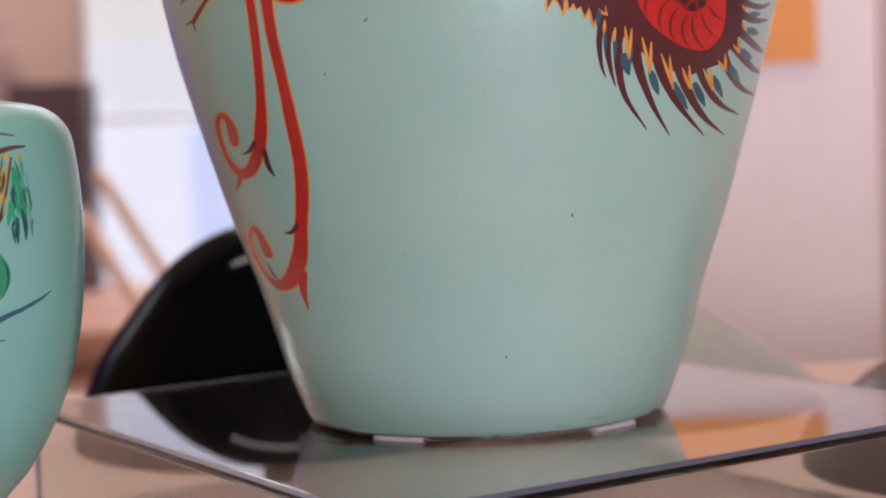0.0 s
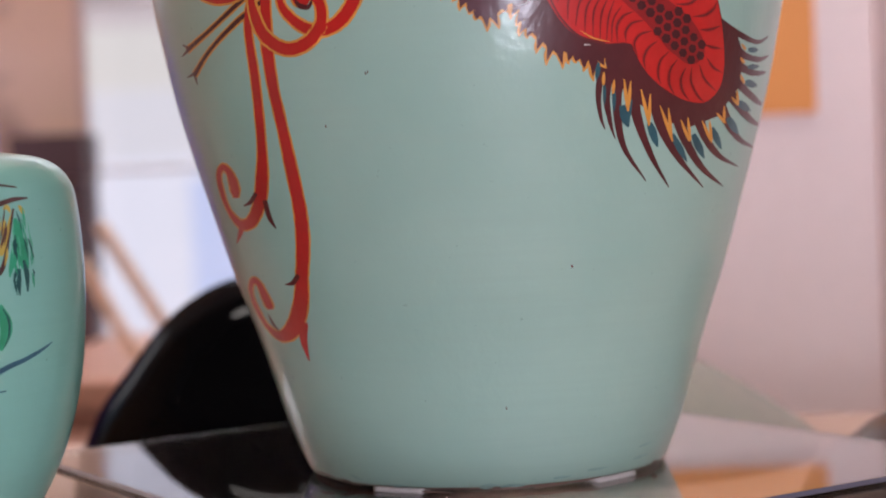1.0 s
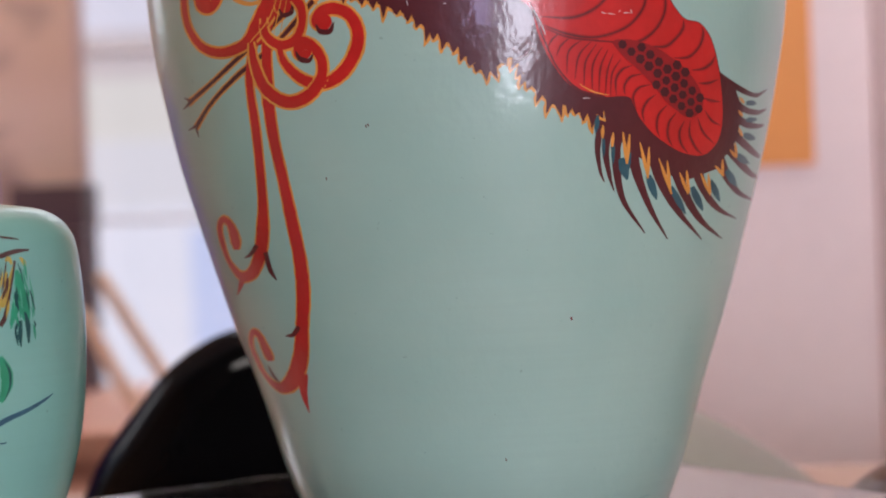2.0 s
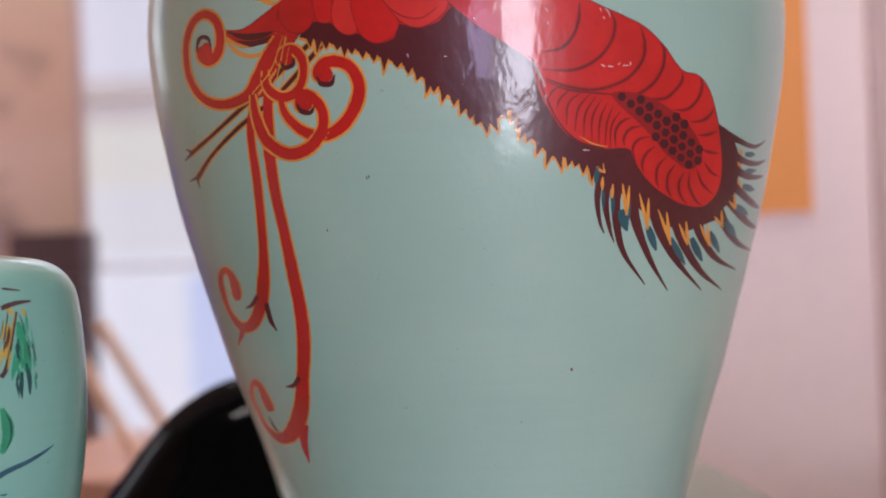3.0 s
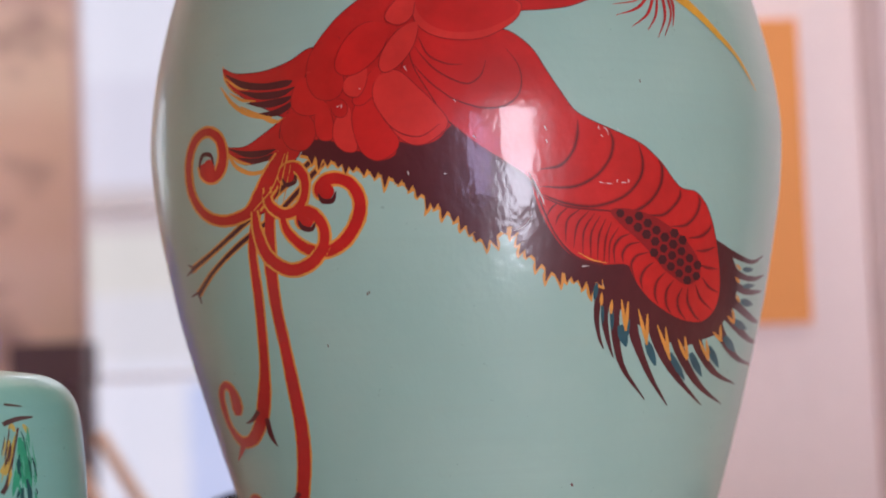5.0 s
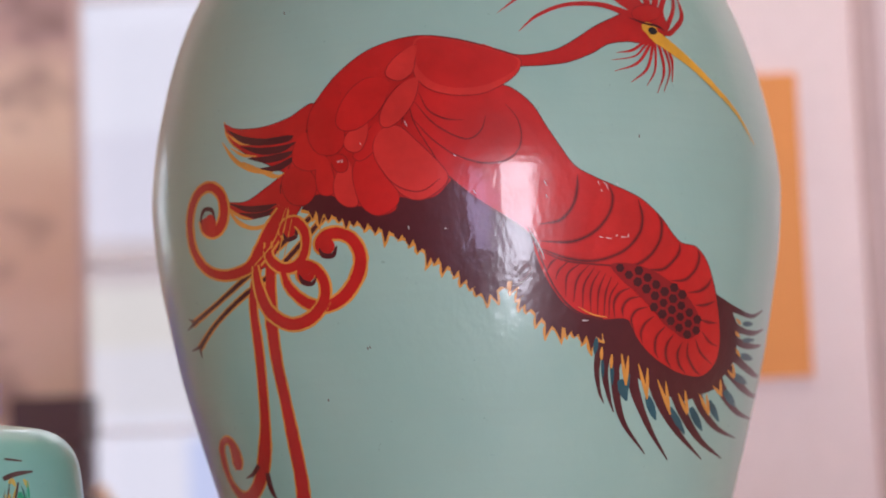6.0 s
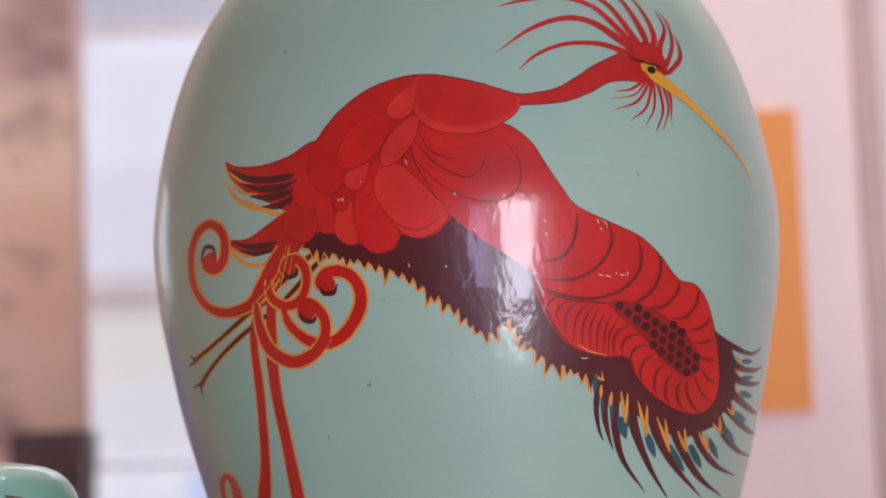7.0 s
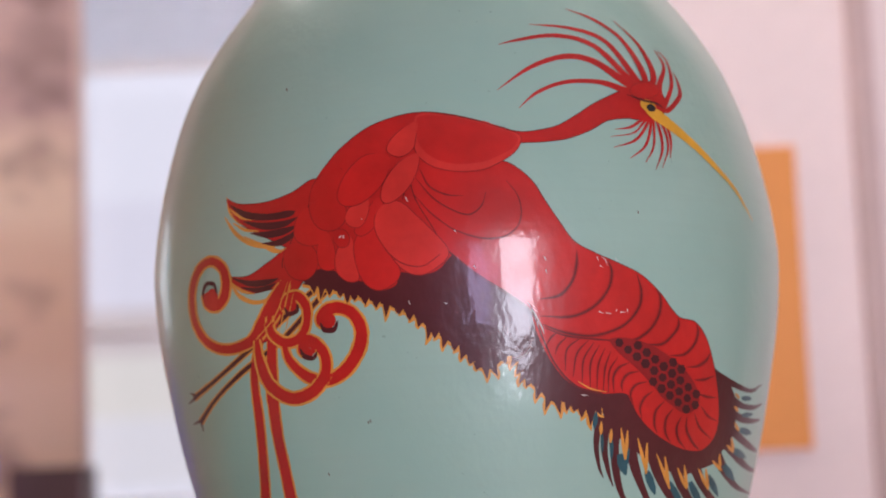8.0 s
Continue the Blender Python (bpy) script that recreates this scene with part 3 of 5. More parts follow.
def within(u, h, ring):
    inside = False
    for (a, b), (c, d) in zip(ring, ring[1:] + ring[:1]):
        if (b > h) != (d > h) and u < a + (h - b) * (c - a) / (d - b):
            inside = not inside
    return inside


def honeycomb(ring, pitch, turn):
    """A dark red hollow filled with rows of six-sided near-black cells."""
    rnd = random.Random(11)
    base = area("hollow", HOLLOW, 10, [tuple(p) for p in spline(ring, 4, True)])
    mu, mh = sum(p[0] for p in ring) / len(ring), sum(p[1] for p in ring) / len(ring)
    c, s = math.cos(radians(turn)), math.sin(radians(turn))
    for row in range(-5, 6):
        for k in range(-11, 12):
            x, y = (k + 0.5 * (row % 2)) * pitch, row * pitch * 0.86
            u, h = mu + x * c - y * s, mh + x * s + y * c
            if not all(within(u + du, h + dh, ring) for du, dh in ((1.1, 0), (-1.1, 0), (0, 1.1), (0, -1.1))):
                continue
            size = pitch * rnd.uniform(0.40, 0.46)
            spin = radians(turn + 30) + rnd.uniform(-0.12, 0.12)
            area("cell", CELL, 11, [(u + size * math.cos(spin + q * math.pi / 3), h + size * math.sin(spin + q * math.pi / 3)) for q in range(6)])
    return base


def toothed(name, material, layer, edge, rest):
    """A filled shape whose first side carries a row of ragged teeth lined in gold."""
    rnd = random.Random(5)
    path = spline(edge, 8)
    ob = area(name, material, layer, [(p.x, p.y) for p in path] + [(p[0], p[1]) for p in rest])
    walked, last = 0.0, path[0]
    brush("gold_edge", GOLD, layer + 1, [(p[0], p[1] - 0.2, 1.1) for p in edge], parent=ob)
    for i in range(1, len(path) - 1):
        walked += (path[i] - last).length
        last = path[i]
        if walked < 3.1:
            continue
        walked = rnd.uniform(-1.1, 0.8)
        d = path[i + 1] - path[i - 1]
        out = (Vector((d.y, -d.x)).normalized() + Vector((0.15, -0.8))).normalized()
        n = rnd.choice((1.8, 2.6, 3.4, 4.4, 5.6))
        bend = rnd.uniform(-0.7, 0.7)
        a, b, c = last - out * 1.2, last + out * n * 0.45 + Vector((bend, 0)), last + out * n
        brush("gold_tooth", GOLD, layer + 2, [((last - out * 0.2).x, (last - out * 0.2).y, 3.3), (b.x, b.y, 2.4), (c.x, c.y, 0.35)], parent=ob, steps=4)
        c = last + out * n * 0.66 + Vector((bend * 0.5, 0))
        brush("tooth", material, layer + 3, [(a.x, a.y + 0.4, 3.4), (last.x, last.y + 0.2, 2.4), (c.x, c.y, 0.2)], parent=ob, steps=4)
    return ob


# under-wing with a toothed edge
MOTIF.append(toothed("under_wing", MAROON, 1, [(-59.5, 209.9), (-47.8, 206.4), (-37.5, 202.9), (-27.3, 199.2), (-19.3, 195.3), (-12.5, 189.8), (-3.6, 183.4), (3.2, 176.7), (8.2, 175.5), (15.4, 179.9), (20.2, 171.7), (29.0, 163.4), (34.1, 162.6), (43.3, 158.3), (47.0, 160.9)],
        [(50.5, 152.7), (57.2, 146.8), (67.5, 138.6), (79.3, 135.3), (91.6, 139.2), (100.6, 149.7), (103.5, 161.0), (99.8, 169.4), (93.3, 174.3), (78.0, 185.7), (35.8, 201.8), (-4.1, 219.1), (-53.8, 216.5)]))
# plumes at the wing tip
brush("plume", MAROON, 2, [(46.6, 158.0, 2.88), (45.0, 148.3, 2.16), (45.7, 140.2, 1.2), (47.2, 135.7, 0.4)])
brush("plume", MAROON, 2, [(49.5, 157.9, 3.52), (47.9, 147.2, 2.7), (49.2, 138.0, 1.44), (50.8, 132.3, 0.4)])
brush("plume", MAROON, 2, [(52.9, 159.2, 4.48), (51.7, 145.1, 3.51), (53.9, 129.7, 2.16), (62.4, 116.4, 0.4)])
brush("plume", MAROON, 2, [(57.0, 156.1, 5.12), (58.9, 140.8, 3.78), (64.3, 126.1, 2.16), (71.4, 113.7, 0.4)])
brush("plume", MAROON, 2, [(64.7, 150.9, 5.76), (68.5, 136.3, 4.05), (75.6, 124.1, 2.4), (85.8, 112.8, 0.4)])
brush("plume", MAROON, 2, [(72.2, 147.6, 5.76), (78.0, 131.2, 3.78), (85.3, 120.2, 2.4), (95.1, 112.5, 0.4)])
brush("plume", MAROON, 2, [(81.3, 144.3, 5.76), (86.6, 131.5, 3.51), (92.9, 124.3, 2.16), (102.2, 119.9, 0.4)])
brush("plume", MAROON, 2, [(91.0, 146.3, 5.76), (97.4, 135.5, 3.51), (103.4, 129.8, 2.16), (112.4, 126.8, 0.6)])
brush("plume", MAROON, 2, [(94.2, 150.5, 5.12), (102.5, 141.9, 3.51), (109.0, 137.4, 2.4), (114.7, 135.9, 1.0)])
brush("plume", MAROON, 2, [(93.5, 156.8, 4.48), (104.2, 149.0, 3.24), (110.0, 145.6, 2.64), (114.5, 143.9, 1.2)])
brush("plume", MAROON, 2, [(93.5, 162.0, 4.16), (104.0, 156.7, 2.97), (110.0, 155.6, 2.16), (115.6, 156.3, 0.8)])
brush("plume", MAROON, 2, [(92.5, 168.3, 4.16), (103.4, 162.0, 2.7), (110.8, 160.8, 1.92), (116.7, 162.6, 0.6)])
brush("plume", MAROON, 2, [(91.1, 174.1, 3.2), (100.7, 169.6, 2.43), (109.7, 167.2, 1.68), (116.1, 169.9, 0.4)])
# teal and gold eyes between the plumes
brush("teal_spot", TEAL, 3, [(45.1, 159.4, 1.2), (44.9, 157.4, 2.0), (44.7, 155.4, 1.8), (44.5, 153.4, 0.4)])
brush("teal_spot", TEAL, 3, [(47.2, 151.3, 0.72), (47.2, 149.1, 1.2), (47.2, 146.9, 1.08), (47.2, 144.6, 0.24)])
brush("teal_spot", TEAL, 3, [(50.7, 149.2, 0.84), (50.7, 146.8, 1.4), (50.6, 144.4, 1.26), (50.6, 142.1, 0.28)])
brush("teal_spot", TEAL, 3, [(53.6, 144.0, 2.04), (54.3, 141.4, 3.4), (55.0, 138.8, 3.06), (55.8, 136.2, 0.68)])
brush("teal_spot", TEAL, 3, [(57.0, 145.9, 0.96), (56.4, 142.9, 1.6), (55.8, 139.9, 1.44), (55.1, 136.8, 0.32)])
brush("teal_spot", TEAL, 3, [(63.8, 137.5, 1.8), (64.9, 134.6, 3.0), (65.9, 131.7, 2.7), (67.0, 128.7, 0.6)])
brush("teal_spot", TEAL, 3, [(72.7, 133.1, 1.56), (74.7, 129.7, 2.6), (76.7, 126.3, 2.34), (78.7, 122.9, 0.52)])
brush("teal_spot", TEAL, 3, [(81.3, 132.8, 1.8), (82.8, 129.8, 3.0), (84.4, 126.8, 2.7), (86.0, 123.8, 0.6)])
brush("teal_spot", TEAL, 3, [(89.1, 135.0, 1.68), (90.6, 132.4, 2.8), (92.1, 129.7, 2.52), (93.6, 126.9, 0.56)])
brush("teal_spot", TEAL, 3, [(96.3, 138.7, 1.92), (97.9, 136.7, 3.2), (99.7, 134.6, 2.88), (101.5, 132.5, 0.64)])
brush("teal_spot", TEAL, 3, [(100.4, 144.7, 1.8), (102.7, 143.5, 3.0), (105.1, 142.4, 2.7), (107.7, 141.2, 0.6)])
brush("teal_spot", TEAL, 3, [(104.1, 152.0, 1.68), (106.2, 151.6, 2.8), (108.3, 151.2, 2.52), (110.6, 150.8, 0.56)])
brush("teal_spot", TEAL, 3, [(105.2, 157.6, 1.2), (107.1, 157.8, 2.0), (109.1, 158.0, 1.8), (111.2, 158.3, 0.4)])
brush("teal_spot", TEAL, 3, [(105.1, 164.0, 1.2), (106.8, 164.1, 2.0), (108.6, 164.2, 1.8), (110.4, 164.3, 0.4)])
brush("gold_mark", GOLD, 4, [(47.1, 155.9, 0.4), (46.9, 153.6, 1.3), (46.8, 151.3, 0.7)])
brush("gold_mark", GOLD, 4, [(50.8, 153.2, 0.4), (50.5, 150.7, 1.3), (50.3, 148.2, 0.7)])
brush("gold_mark", GOLD, 4, [(54.4, 153.3, 0.4), (55.0, 147.6, 1.3), (55.7, 141.9, 0.7)])
brush("gold_mark", GOLD, 4, [(56.9, 152.5, 0.4), (56.3, 147.2, 1.3), (55.7, 141.9, 0.7)])
brush("gold_mark", GOLD, 4, [(60.7, 149.5, 0.4), (62.2, 143.3, 1.3), (63.6, 137.1, 0.7)])
brush("gold_mark", GOLD, 4, [(64.2, 147.8, 0.4), (63.9, 142.2, 1.3), (63.6, 136.5, 0.7)])
brush("gold_mark", GOLD, 4, [(67.9, 143.6, 0.4), (70.4, 137.1, 1.3), (72.9, 130.5, 0.7)])
brush("gold_mark", GOLD, 4, [(71.2, 142.7, 0.4), (71.8, 137.3, 1.3), (72.5, 131.8, 0.7)])
brush("gold_mark", GOLD, 4, [(76.2, 138.2, 0.4), (77.9, 134.2, 1.3), (79.7, 130.3, 0.7)])
brush("gold_mark", GOLD, 4, [(79.0, 139.1, 0.4), (79.5, 134.9, 1.3), (80.1, 130.7, 0.7)])
brush("gold_mark", GOLD, 4, [(84.9, 137.7, 0.4), (87.0, 133.6, 1.3), (89.2, 129.5, 0.7)])
brush("gold_mark", GOLD, 4, [(88.1, 137.6, 0.4), (88.6, 134.0, 1.3), (89.2, 130.3, 0.7)])
brush("gold_mark", GOLD, 4, [(91.1, 140.5, 0.4), (93.1, 138.6, 1.3), (95.3, 136.6, 0.7)])
brush("gold_mark", GOLD, 4, [(94.4, 143.0, 0.4), (94.5, 140.2, 1.3), (94.7, 137.5, 0.7)])
brush("gold_mark", GOLD, 4, [(97.7, 146.4, 0.4), (99.3, 144.9, 1.3), (101.0, 143.4, 0.7)])
brush("gold_mark", GOLD, 4, [(100.0, 149.0, 0.4), (100.5, 146.4, 1.3), (101.0, 143.8, 0.7)])
brush("gold_mark", GOLD, 4, [(101.6, 154.7, 0.4), (102.5, 153.2, 1.3), (103.6, 151.6, 0.7)])
brush("gold_mark", GOLD, 4, [(101.3, 161.1, 0.4), (102.3, 160.1, 1.3), (103.5, 159.1, 0.7)])
brush("gold_mark", GOLD, 4, [(101.8, 166.0, 0.4), (102.9, 165.0, 1.3), (104.0, 164.0, 0.7)])
# legs
brush("leg", MAROON, 1, [(-54.2, 208.4, 1.6), (-67.7, 198.1, 1.6), (-82.0, 187.9, 1.6), (-96.2, 178.9, 1.4), (-107.8, 172.9, 1.8)], outline=0.60)
brush("leg", MAROON, 1, [(-50.4, 207.0, 1.6), (-68.1, 190.7, 1.6), (-84.9, 180.3, 1.6), (-96.8, 171.7, 1.4), (-105.2, 163.5, 2.0)], outline=0.60)
brush("toe", MAROON, 2, [(-106.2, 173.6, 1.2), (-109.6, 175.3, 0.4)])
brush("toe", MAROON, 2, [(-107.5, 172.8, 1.2), (-110.8, 171.1, 0.4)])
brush("toe", MAROON, 2, [(-105.5, 164.0, 1.2), (-109.2, 163.0, 0.4)])
brush("toe", MAROON, 2, [(-105.0, 163.5, 1.2), (-104.2, 159.9, 0.4)])
# long ribbons
brush("ribbon", RED, 2, [(-76.6, 191.9, 2.4), (-79.4, 183.0, 2.6), (-79.8, 174.9, 2.8), (-78.6, 160.3, 3.2), (-78.2, 145.7, 3.2), (-78.4, 133.1, 3.6), (-79.6, 122.4, 5.0), (-81.7, 113.8, 4.8), (-86.1, 106.8, 4.4), (-91.5, 105.8, 3.4), (-96.4, 111.5, 1.8), (-98.7, 119.2, 2.2), (-99.0, 125.0, 2.2), (-96.8, 127.9, 2.4), (-94.3, 126.7, 2.6), (-92.7, 123.1, 3.7), (-92.0, 118.8, 4.2), (-92.0, 116.0, 2.0)], outline=0.60)
brush("ribbon", RED, 2, [(-72.1, 191.5, 3.2), (-72.9, 174.3, 4.4), (-71.9, 157.8, 3.8), (-69.6, 143.2, 3.8), (-67.3, 127.4, 4.4), (-65.2, 111.4, 4.8), (-65.1, 98.6, 5.0), (-66.7, 85.5, 4.8), (-68.4, 74.3, 6.0), (-72.5, 64.9, 6.4), (-78.5, 61.1, 4.0), (-84.7, 64.5, 2.0), (-88.8, 71.4, 2.2), (-90.7, 78.3, 2.0), (-88.8, 83.2, 2.2), (-86.0, 82.0, 2.5), (-84.0, 77.4, 3.4), (-82.4, 73.4, 3.6), (-82.1, 71.8, 1.8)], outline=0.60)
brush("barb", DEEP, 3, [(-79.2, 114.9, 2.0), (-77.9, 108.3, 2.0), (-75.6, 104.2, 0.4)])
brush("barb", DEEP, 3, [(-82.6, 117.7, 1.8), (-85.5, 114.3, 1.6), (-88.7, 112.9, 0.4)])
brush("barb", RED, 3, [(-90.5, 105.3, 3.2), (-92.4, 101.4, 1.8), (-94.5, 97.9, 0.4)])
brush("barb", DEEP, 3, [(-68.0, 86.3, 2.0), (-70.6, 83.1, 1.8), (-74.1, 82.4, 0.4)])
brush("barb", RED, 3, [(-68.1, 67.5, 4.4), (-68.4, 59.5, 3.0), (-66.9, 52.0, 0.4)])
brush("barb", DEEP, 3, [(-83.3, 69.7, 0.6), (-81.4, 65.7, 1.2), (-78.8, 63.2, 0.4)])
# curled crests under the tail
brush("curl", RED, 4, [(-66.0, 211.6, 3.22), (-69.6, 204.7, 6.9), (-75.0, 197.0, 5.98), (-80.6, 191.3, 3.9), (-90.4, 189.4, 3.22), (-99.0, 192.8, 2.76), (-104.4, 200.6, 2.52), (-105.8, 209.5, 2.52), (-104.5, 216.9, 2.76), (-100.9, 222.1, 2.98), (-95.9, 223.4, 2.98), (-91.5, 220.1, 2.98), (-90.0, 214.5, 3.22), (-91.2, 208.8, 3.68), (-94.6, 206.1, 3.68), (-98.1, 207.8, 3.68), (-99.5, 211.7, 2.76)], outline=0.84)
brush("curl", RED, 6, [(-72.6, 199.8, 1.84), (-72.0, 193.6, 2.76), (-67.0, 189.6, 3.22), (-61.5, 190.6, 3.22), (-58.4, 195.4, 2.76), (-58.1, 201.5, 2.98), (-60.8, 205.7, 3.22), (-64.0, 205.8, 3.68), (-65.7, 203.3, 4.6), (-63.6, 201.4, 1.84)], outline=0.84)
brush("curl", RED, 7, [(-78.0, 191.7, 1.6), (-77.1, 183.7, 3.22), (-73.5, 174.7, 3.9), (-65.3, 169.2, 4.14), (-57.1, 171.1, 4.14), (-52.2, 176.8, 3.68), (-51.7, 183.3, 3.44), (-54.7, 188.0, 3.68), (-58.3, 189.1, 5.06), (-59.3, 186.3, 5.06), (-57.4, 184.5, 1.84)], outline=0.84)
brush("curl", RED, 5, [(-67.3, 188.6, 1.84), (-65.2, 182.7, 2.76), (-58.9, 176.7, 3.44), (-51.5, 174.8, 3.9), (-44.5, 178.0, 4.36), (-39.4, 184.9, 4.36), (-38.0, 191.8, 4.14), (-40.8, 197.9, 3.9), (-46.0, 200.5, 3.9), (-50.2, 199.8, 4.6), (-51.7, 196.7, 5.98), (-49.4, 194.5, 2.3)], outline=0.84)
oval("curl_head", RED, 8, (-96.2, 209.5), 2.6, 3.8, 0, 0.00)
oval("curl_head", RED, 8, (-64.4, 203.1), 2.6, 2.8, 0, 0.00)
oval("curl_head", RED, 8, (-58.2, 186.6), 3.0, 3.0, 0, 0.00)
oval("curl_head", RED, 8, (-50.2, 196.2), 3.0, 3.0, 0, 0.00)
brush("shadow_stroke", MAROON, 10, [(-93.9, 210.8, 0.4), (-95.2, 214.4, 1.4), (-98.5, 215.0, 1.6), (-100.2, 211.8, 1.0), (-100.1, 209.7, 0.2)])
brush("shadow_stroke", MAROON, 10, [(-66.4, 202.3, 0.4), (-65.0, 199.9, 1.6), (-61.9, 200.4, 1.4), (-60.9, 202.0, 0.4)])
brush("shadow_stroke", MAROON, 10, [(-61.0, 186.9, 0.4), (-59.6, 184.1, 1.8), (-56.2, 183.2, 1.6), (-54.6, 185.5, 0.4)])
brush("shadow_stroke", MAROON, 10, [(-53.0, 195.6, 0.4), (-51.6, 193.0, 1.8), (-48.0, 192.8, 1.8), (-46.4, 195.9, 0.4)])
brush("gold_line", GOLD, 8, [(-63.8, 211.7, 0.2), (-66.4, 202.3, 0.5), (-69.1, 193.3, 0.2)])
brush("gold_line", GOLD, 8, [(-64.9, 211.4, 0.2), (-70.3, 199.6, 0.5), (-78.3, 191.7, 0.4)])
brush("gold_line", GOLD, 8, [(-62.9, 207.1, 0.2), (-65.0, 199.1, 0.4), (-66.9, 192.1, 0.2)])
# tail feathers
patch("tail_stem", RED, 3, [(-66.2, 217.4), (-59.4, 212.5), (-62.4, 207.1), (-67.7, 199.3), (-73.0, 191.6), (-79.0, 190.9), (-75.9, 197.7), (-70.4, 207.5)])
patch("tail", RED, 2, [(-89.2, 246.3), (-83.6, 243.3), (-73.1, 242.4), (-62.9, 244.5), (-53.0, 248.6), (-46.8, 238.9), (-51.3, 226.7), (-62.3, 223.7), (-71.0, 227.9), (-80.1, 233.4), (-86.1, 238.8)])
patch("tail", RED, 2, [(-88.9, 216.1), (-80.6, 215.5), (-71.3, 220.1), (-62.2, 224.7), (-57.0, 216.8), (-62.7, 211.2), (-71.7, 209.7), (-80.9, 209.1), (-86.0, 212.3)])
brush("gold_edge", GOLD, 1, [(-89.2, 247.2, 0.4), (-87.8, 241.6, 1.6), (-83.7, 236.6, 1.8), (-78.5, 234.7, 1.0)])
brush("gold_edge", GOLD, 1, [(-90.2, 239.4, 0.4), (-85.3, 232.1, 1.6), (-79.1, 227.3, 1.6), (-73.4, 225.4, 1.4), (-66.7, 222.7, 1.0)])
brush("gold_edge", GOLD, 1, [(-75.2, 226.1, 0.2), (-68.9, 223.0, 1.0), (-62.2, 225.3, 0.4)])
brush("gold_edge", GOLD, 1, [(-88.7, 215.0, 0.4), (-84.7, 208.7, 1.6), (-78.7, 205.5, 1.6), (-73.0, 206.1, 1.2), (-68.3, 209.3, 0.4)])
# body, neck and wing
patch("back", RED, 3, [(-53.0, 248.6), (-48.6, 254.1), (-43.1, 259.7), (-33.5, 266.2), (-22.9, 269.6), (-13.5, 270.6), (-4.2, 269.4), (6.0, 266.7), (14.1, 263.8), (21.8, 260.4), (20.3, 255.6), (13.5, 250.2), (6.2, 222.8), (-4.2, 216.7), (-9.5, 211.7), (-16.7, 210.1), (-23.1, 211.7), (-24.9, 207.1), (-31.6, 205.6), (-37.2, 209.4), (-42.4, 209.6), (-47.1, 213.9), (-53.9, 214.9), (-58.3, 211.4), (-64.8, 213.5), (-66.8, 218.9), (-63.3, 225.9), (-56.5, 237.8)])
patch("neck", RED, 4, [(8.0, 266.0), (15.1, 263.6), (21.2, 261.7), (27.4, 261.9), (35.9, 263.9), (43.5, 268.4), (50.3, 273.2), (58.2, 277.6), (62.9, 280.3), (67.6, 283.6), (73.4, 284.3), (77.7, 280.3), (79.0, 274.6), (75.6, 270.0), (67.5, 268.2), (63.0, 268.3), (55.2, 266.9), (48.5, 262.9), (39.8, 259.3), (30.3, 257.9), (21.6, 257.5), (11.7, 255.8)])
patch("wing", SCARLET, 5, [(-14.6, 254.2), (-2.9, 249.1), (9.3, 249.0), (14.5, 250.4), (19.1, 248.8), (25.4, 243.1), (30.1, 235.1), (34.9, 227.3), (39.7, 220.5), (46.8, 216.4), (56.1, 212.4), (63.9, 208.6), (70.8, 202.4), (75.4, 196.3), (78.9, 193.1), (84.7, 191.8), (89.0, 186.6), (91.9, 177.7), (93.6, 167.2), (93.9, 156.6), (91.7, 149.2), (86.2, 144.6), (79.1, 145.0), (72.9, 147.6), (65.6, 152.7), (60.4, 159.0), (57.0, 165.6), (46.8, 166.0), (36.5, 169.6), (29.6, 177.8), (24.9, 188.0), (22.3, 197.0), (14.4, 202.7), (4.6, 209.7), (-5.2, 218.2), (-10.9, 227.7), (-16.6, 238.4), (-17.8, 247.0)])
# breast and back feathers
patch("feather", RED, 5, [(-63.3, 225.4), (-56.8, 225.1), (-53.3, 219.6), (-54.3, 214.5), (-58.3, 211.6), (-63.7, 213.4), (-66.2, 218.9), (-65.6, 223.0)], line=0.28, ink=LINE)
patch("feather", SCARLET, 6, [(-56.5, 238.2), (-51.2, 230.8), (-49.2, 228.1), (-52.5, 224.3), (-57.9, 224.4), (-61.7, 227.8), (-60.9, 234.0)], line=0.28, ink=LINE)
patch("feather", SCARLET, 6, [(-49.2, 228.1), (-46.8, 222.1), (-46.6, 215.9), (-48.6, 214.2), (-52.1, 215.5), (-53.3, 220.6), (-52.4, 225.7)], line=0.28, ink=LINE)
patch("feather", CORAL, 7, [(-40.4, 225.6), (-39.0, 216.2), (-38.2, 210.1), (-42.4, 209.8), (-46.1, 213.4), (-46.5, 218.9), (-44.0, 223.9)], line=0.28, ink=LINE)
patch("feather", SCARLET, 8, [(-31.3, 230.1), (-26.5, 218.4), (-23.1, 212.5), (-24.9, 208.2), (-30.8, 205.7), (-36.2, 208.9), (-39.0, 216.2), (-39.2, 223.5), (-35.4, 229.4)], line=0.28, ink=LINE)
patch("feather", SCARLET, 9, [(-29.5, 239.4), (-28.5, 234.0), (-32.4, 228.1), (-36.6, 225.7), (-39.1, 227.6), (-36.4, 231.5), (-33.2, 236.5)], line=0.28, ink=LINE)
patch("feather", RED, 9, [(-47.0, 228.3), (-43.2, 228.4), (-41.2, 225.7), (-41.9, 222.7), (-44.7, 222.3), (-46.7, 224.6)], line=0.28, ink=LINE)
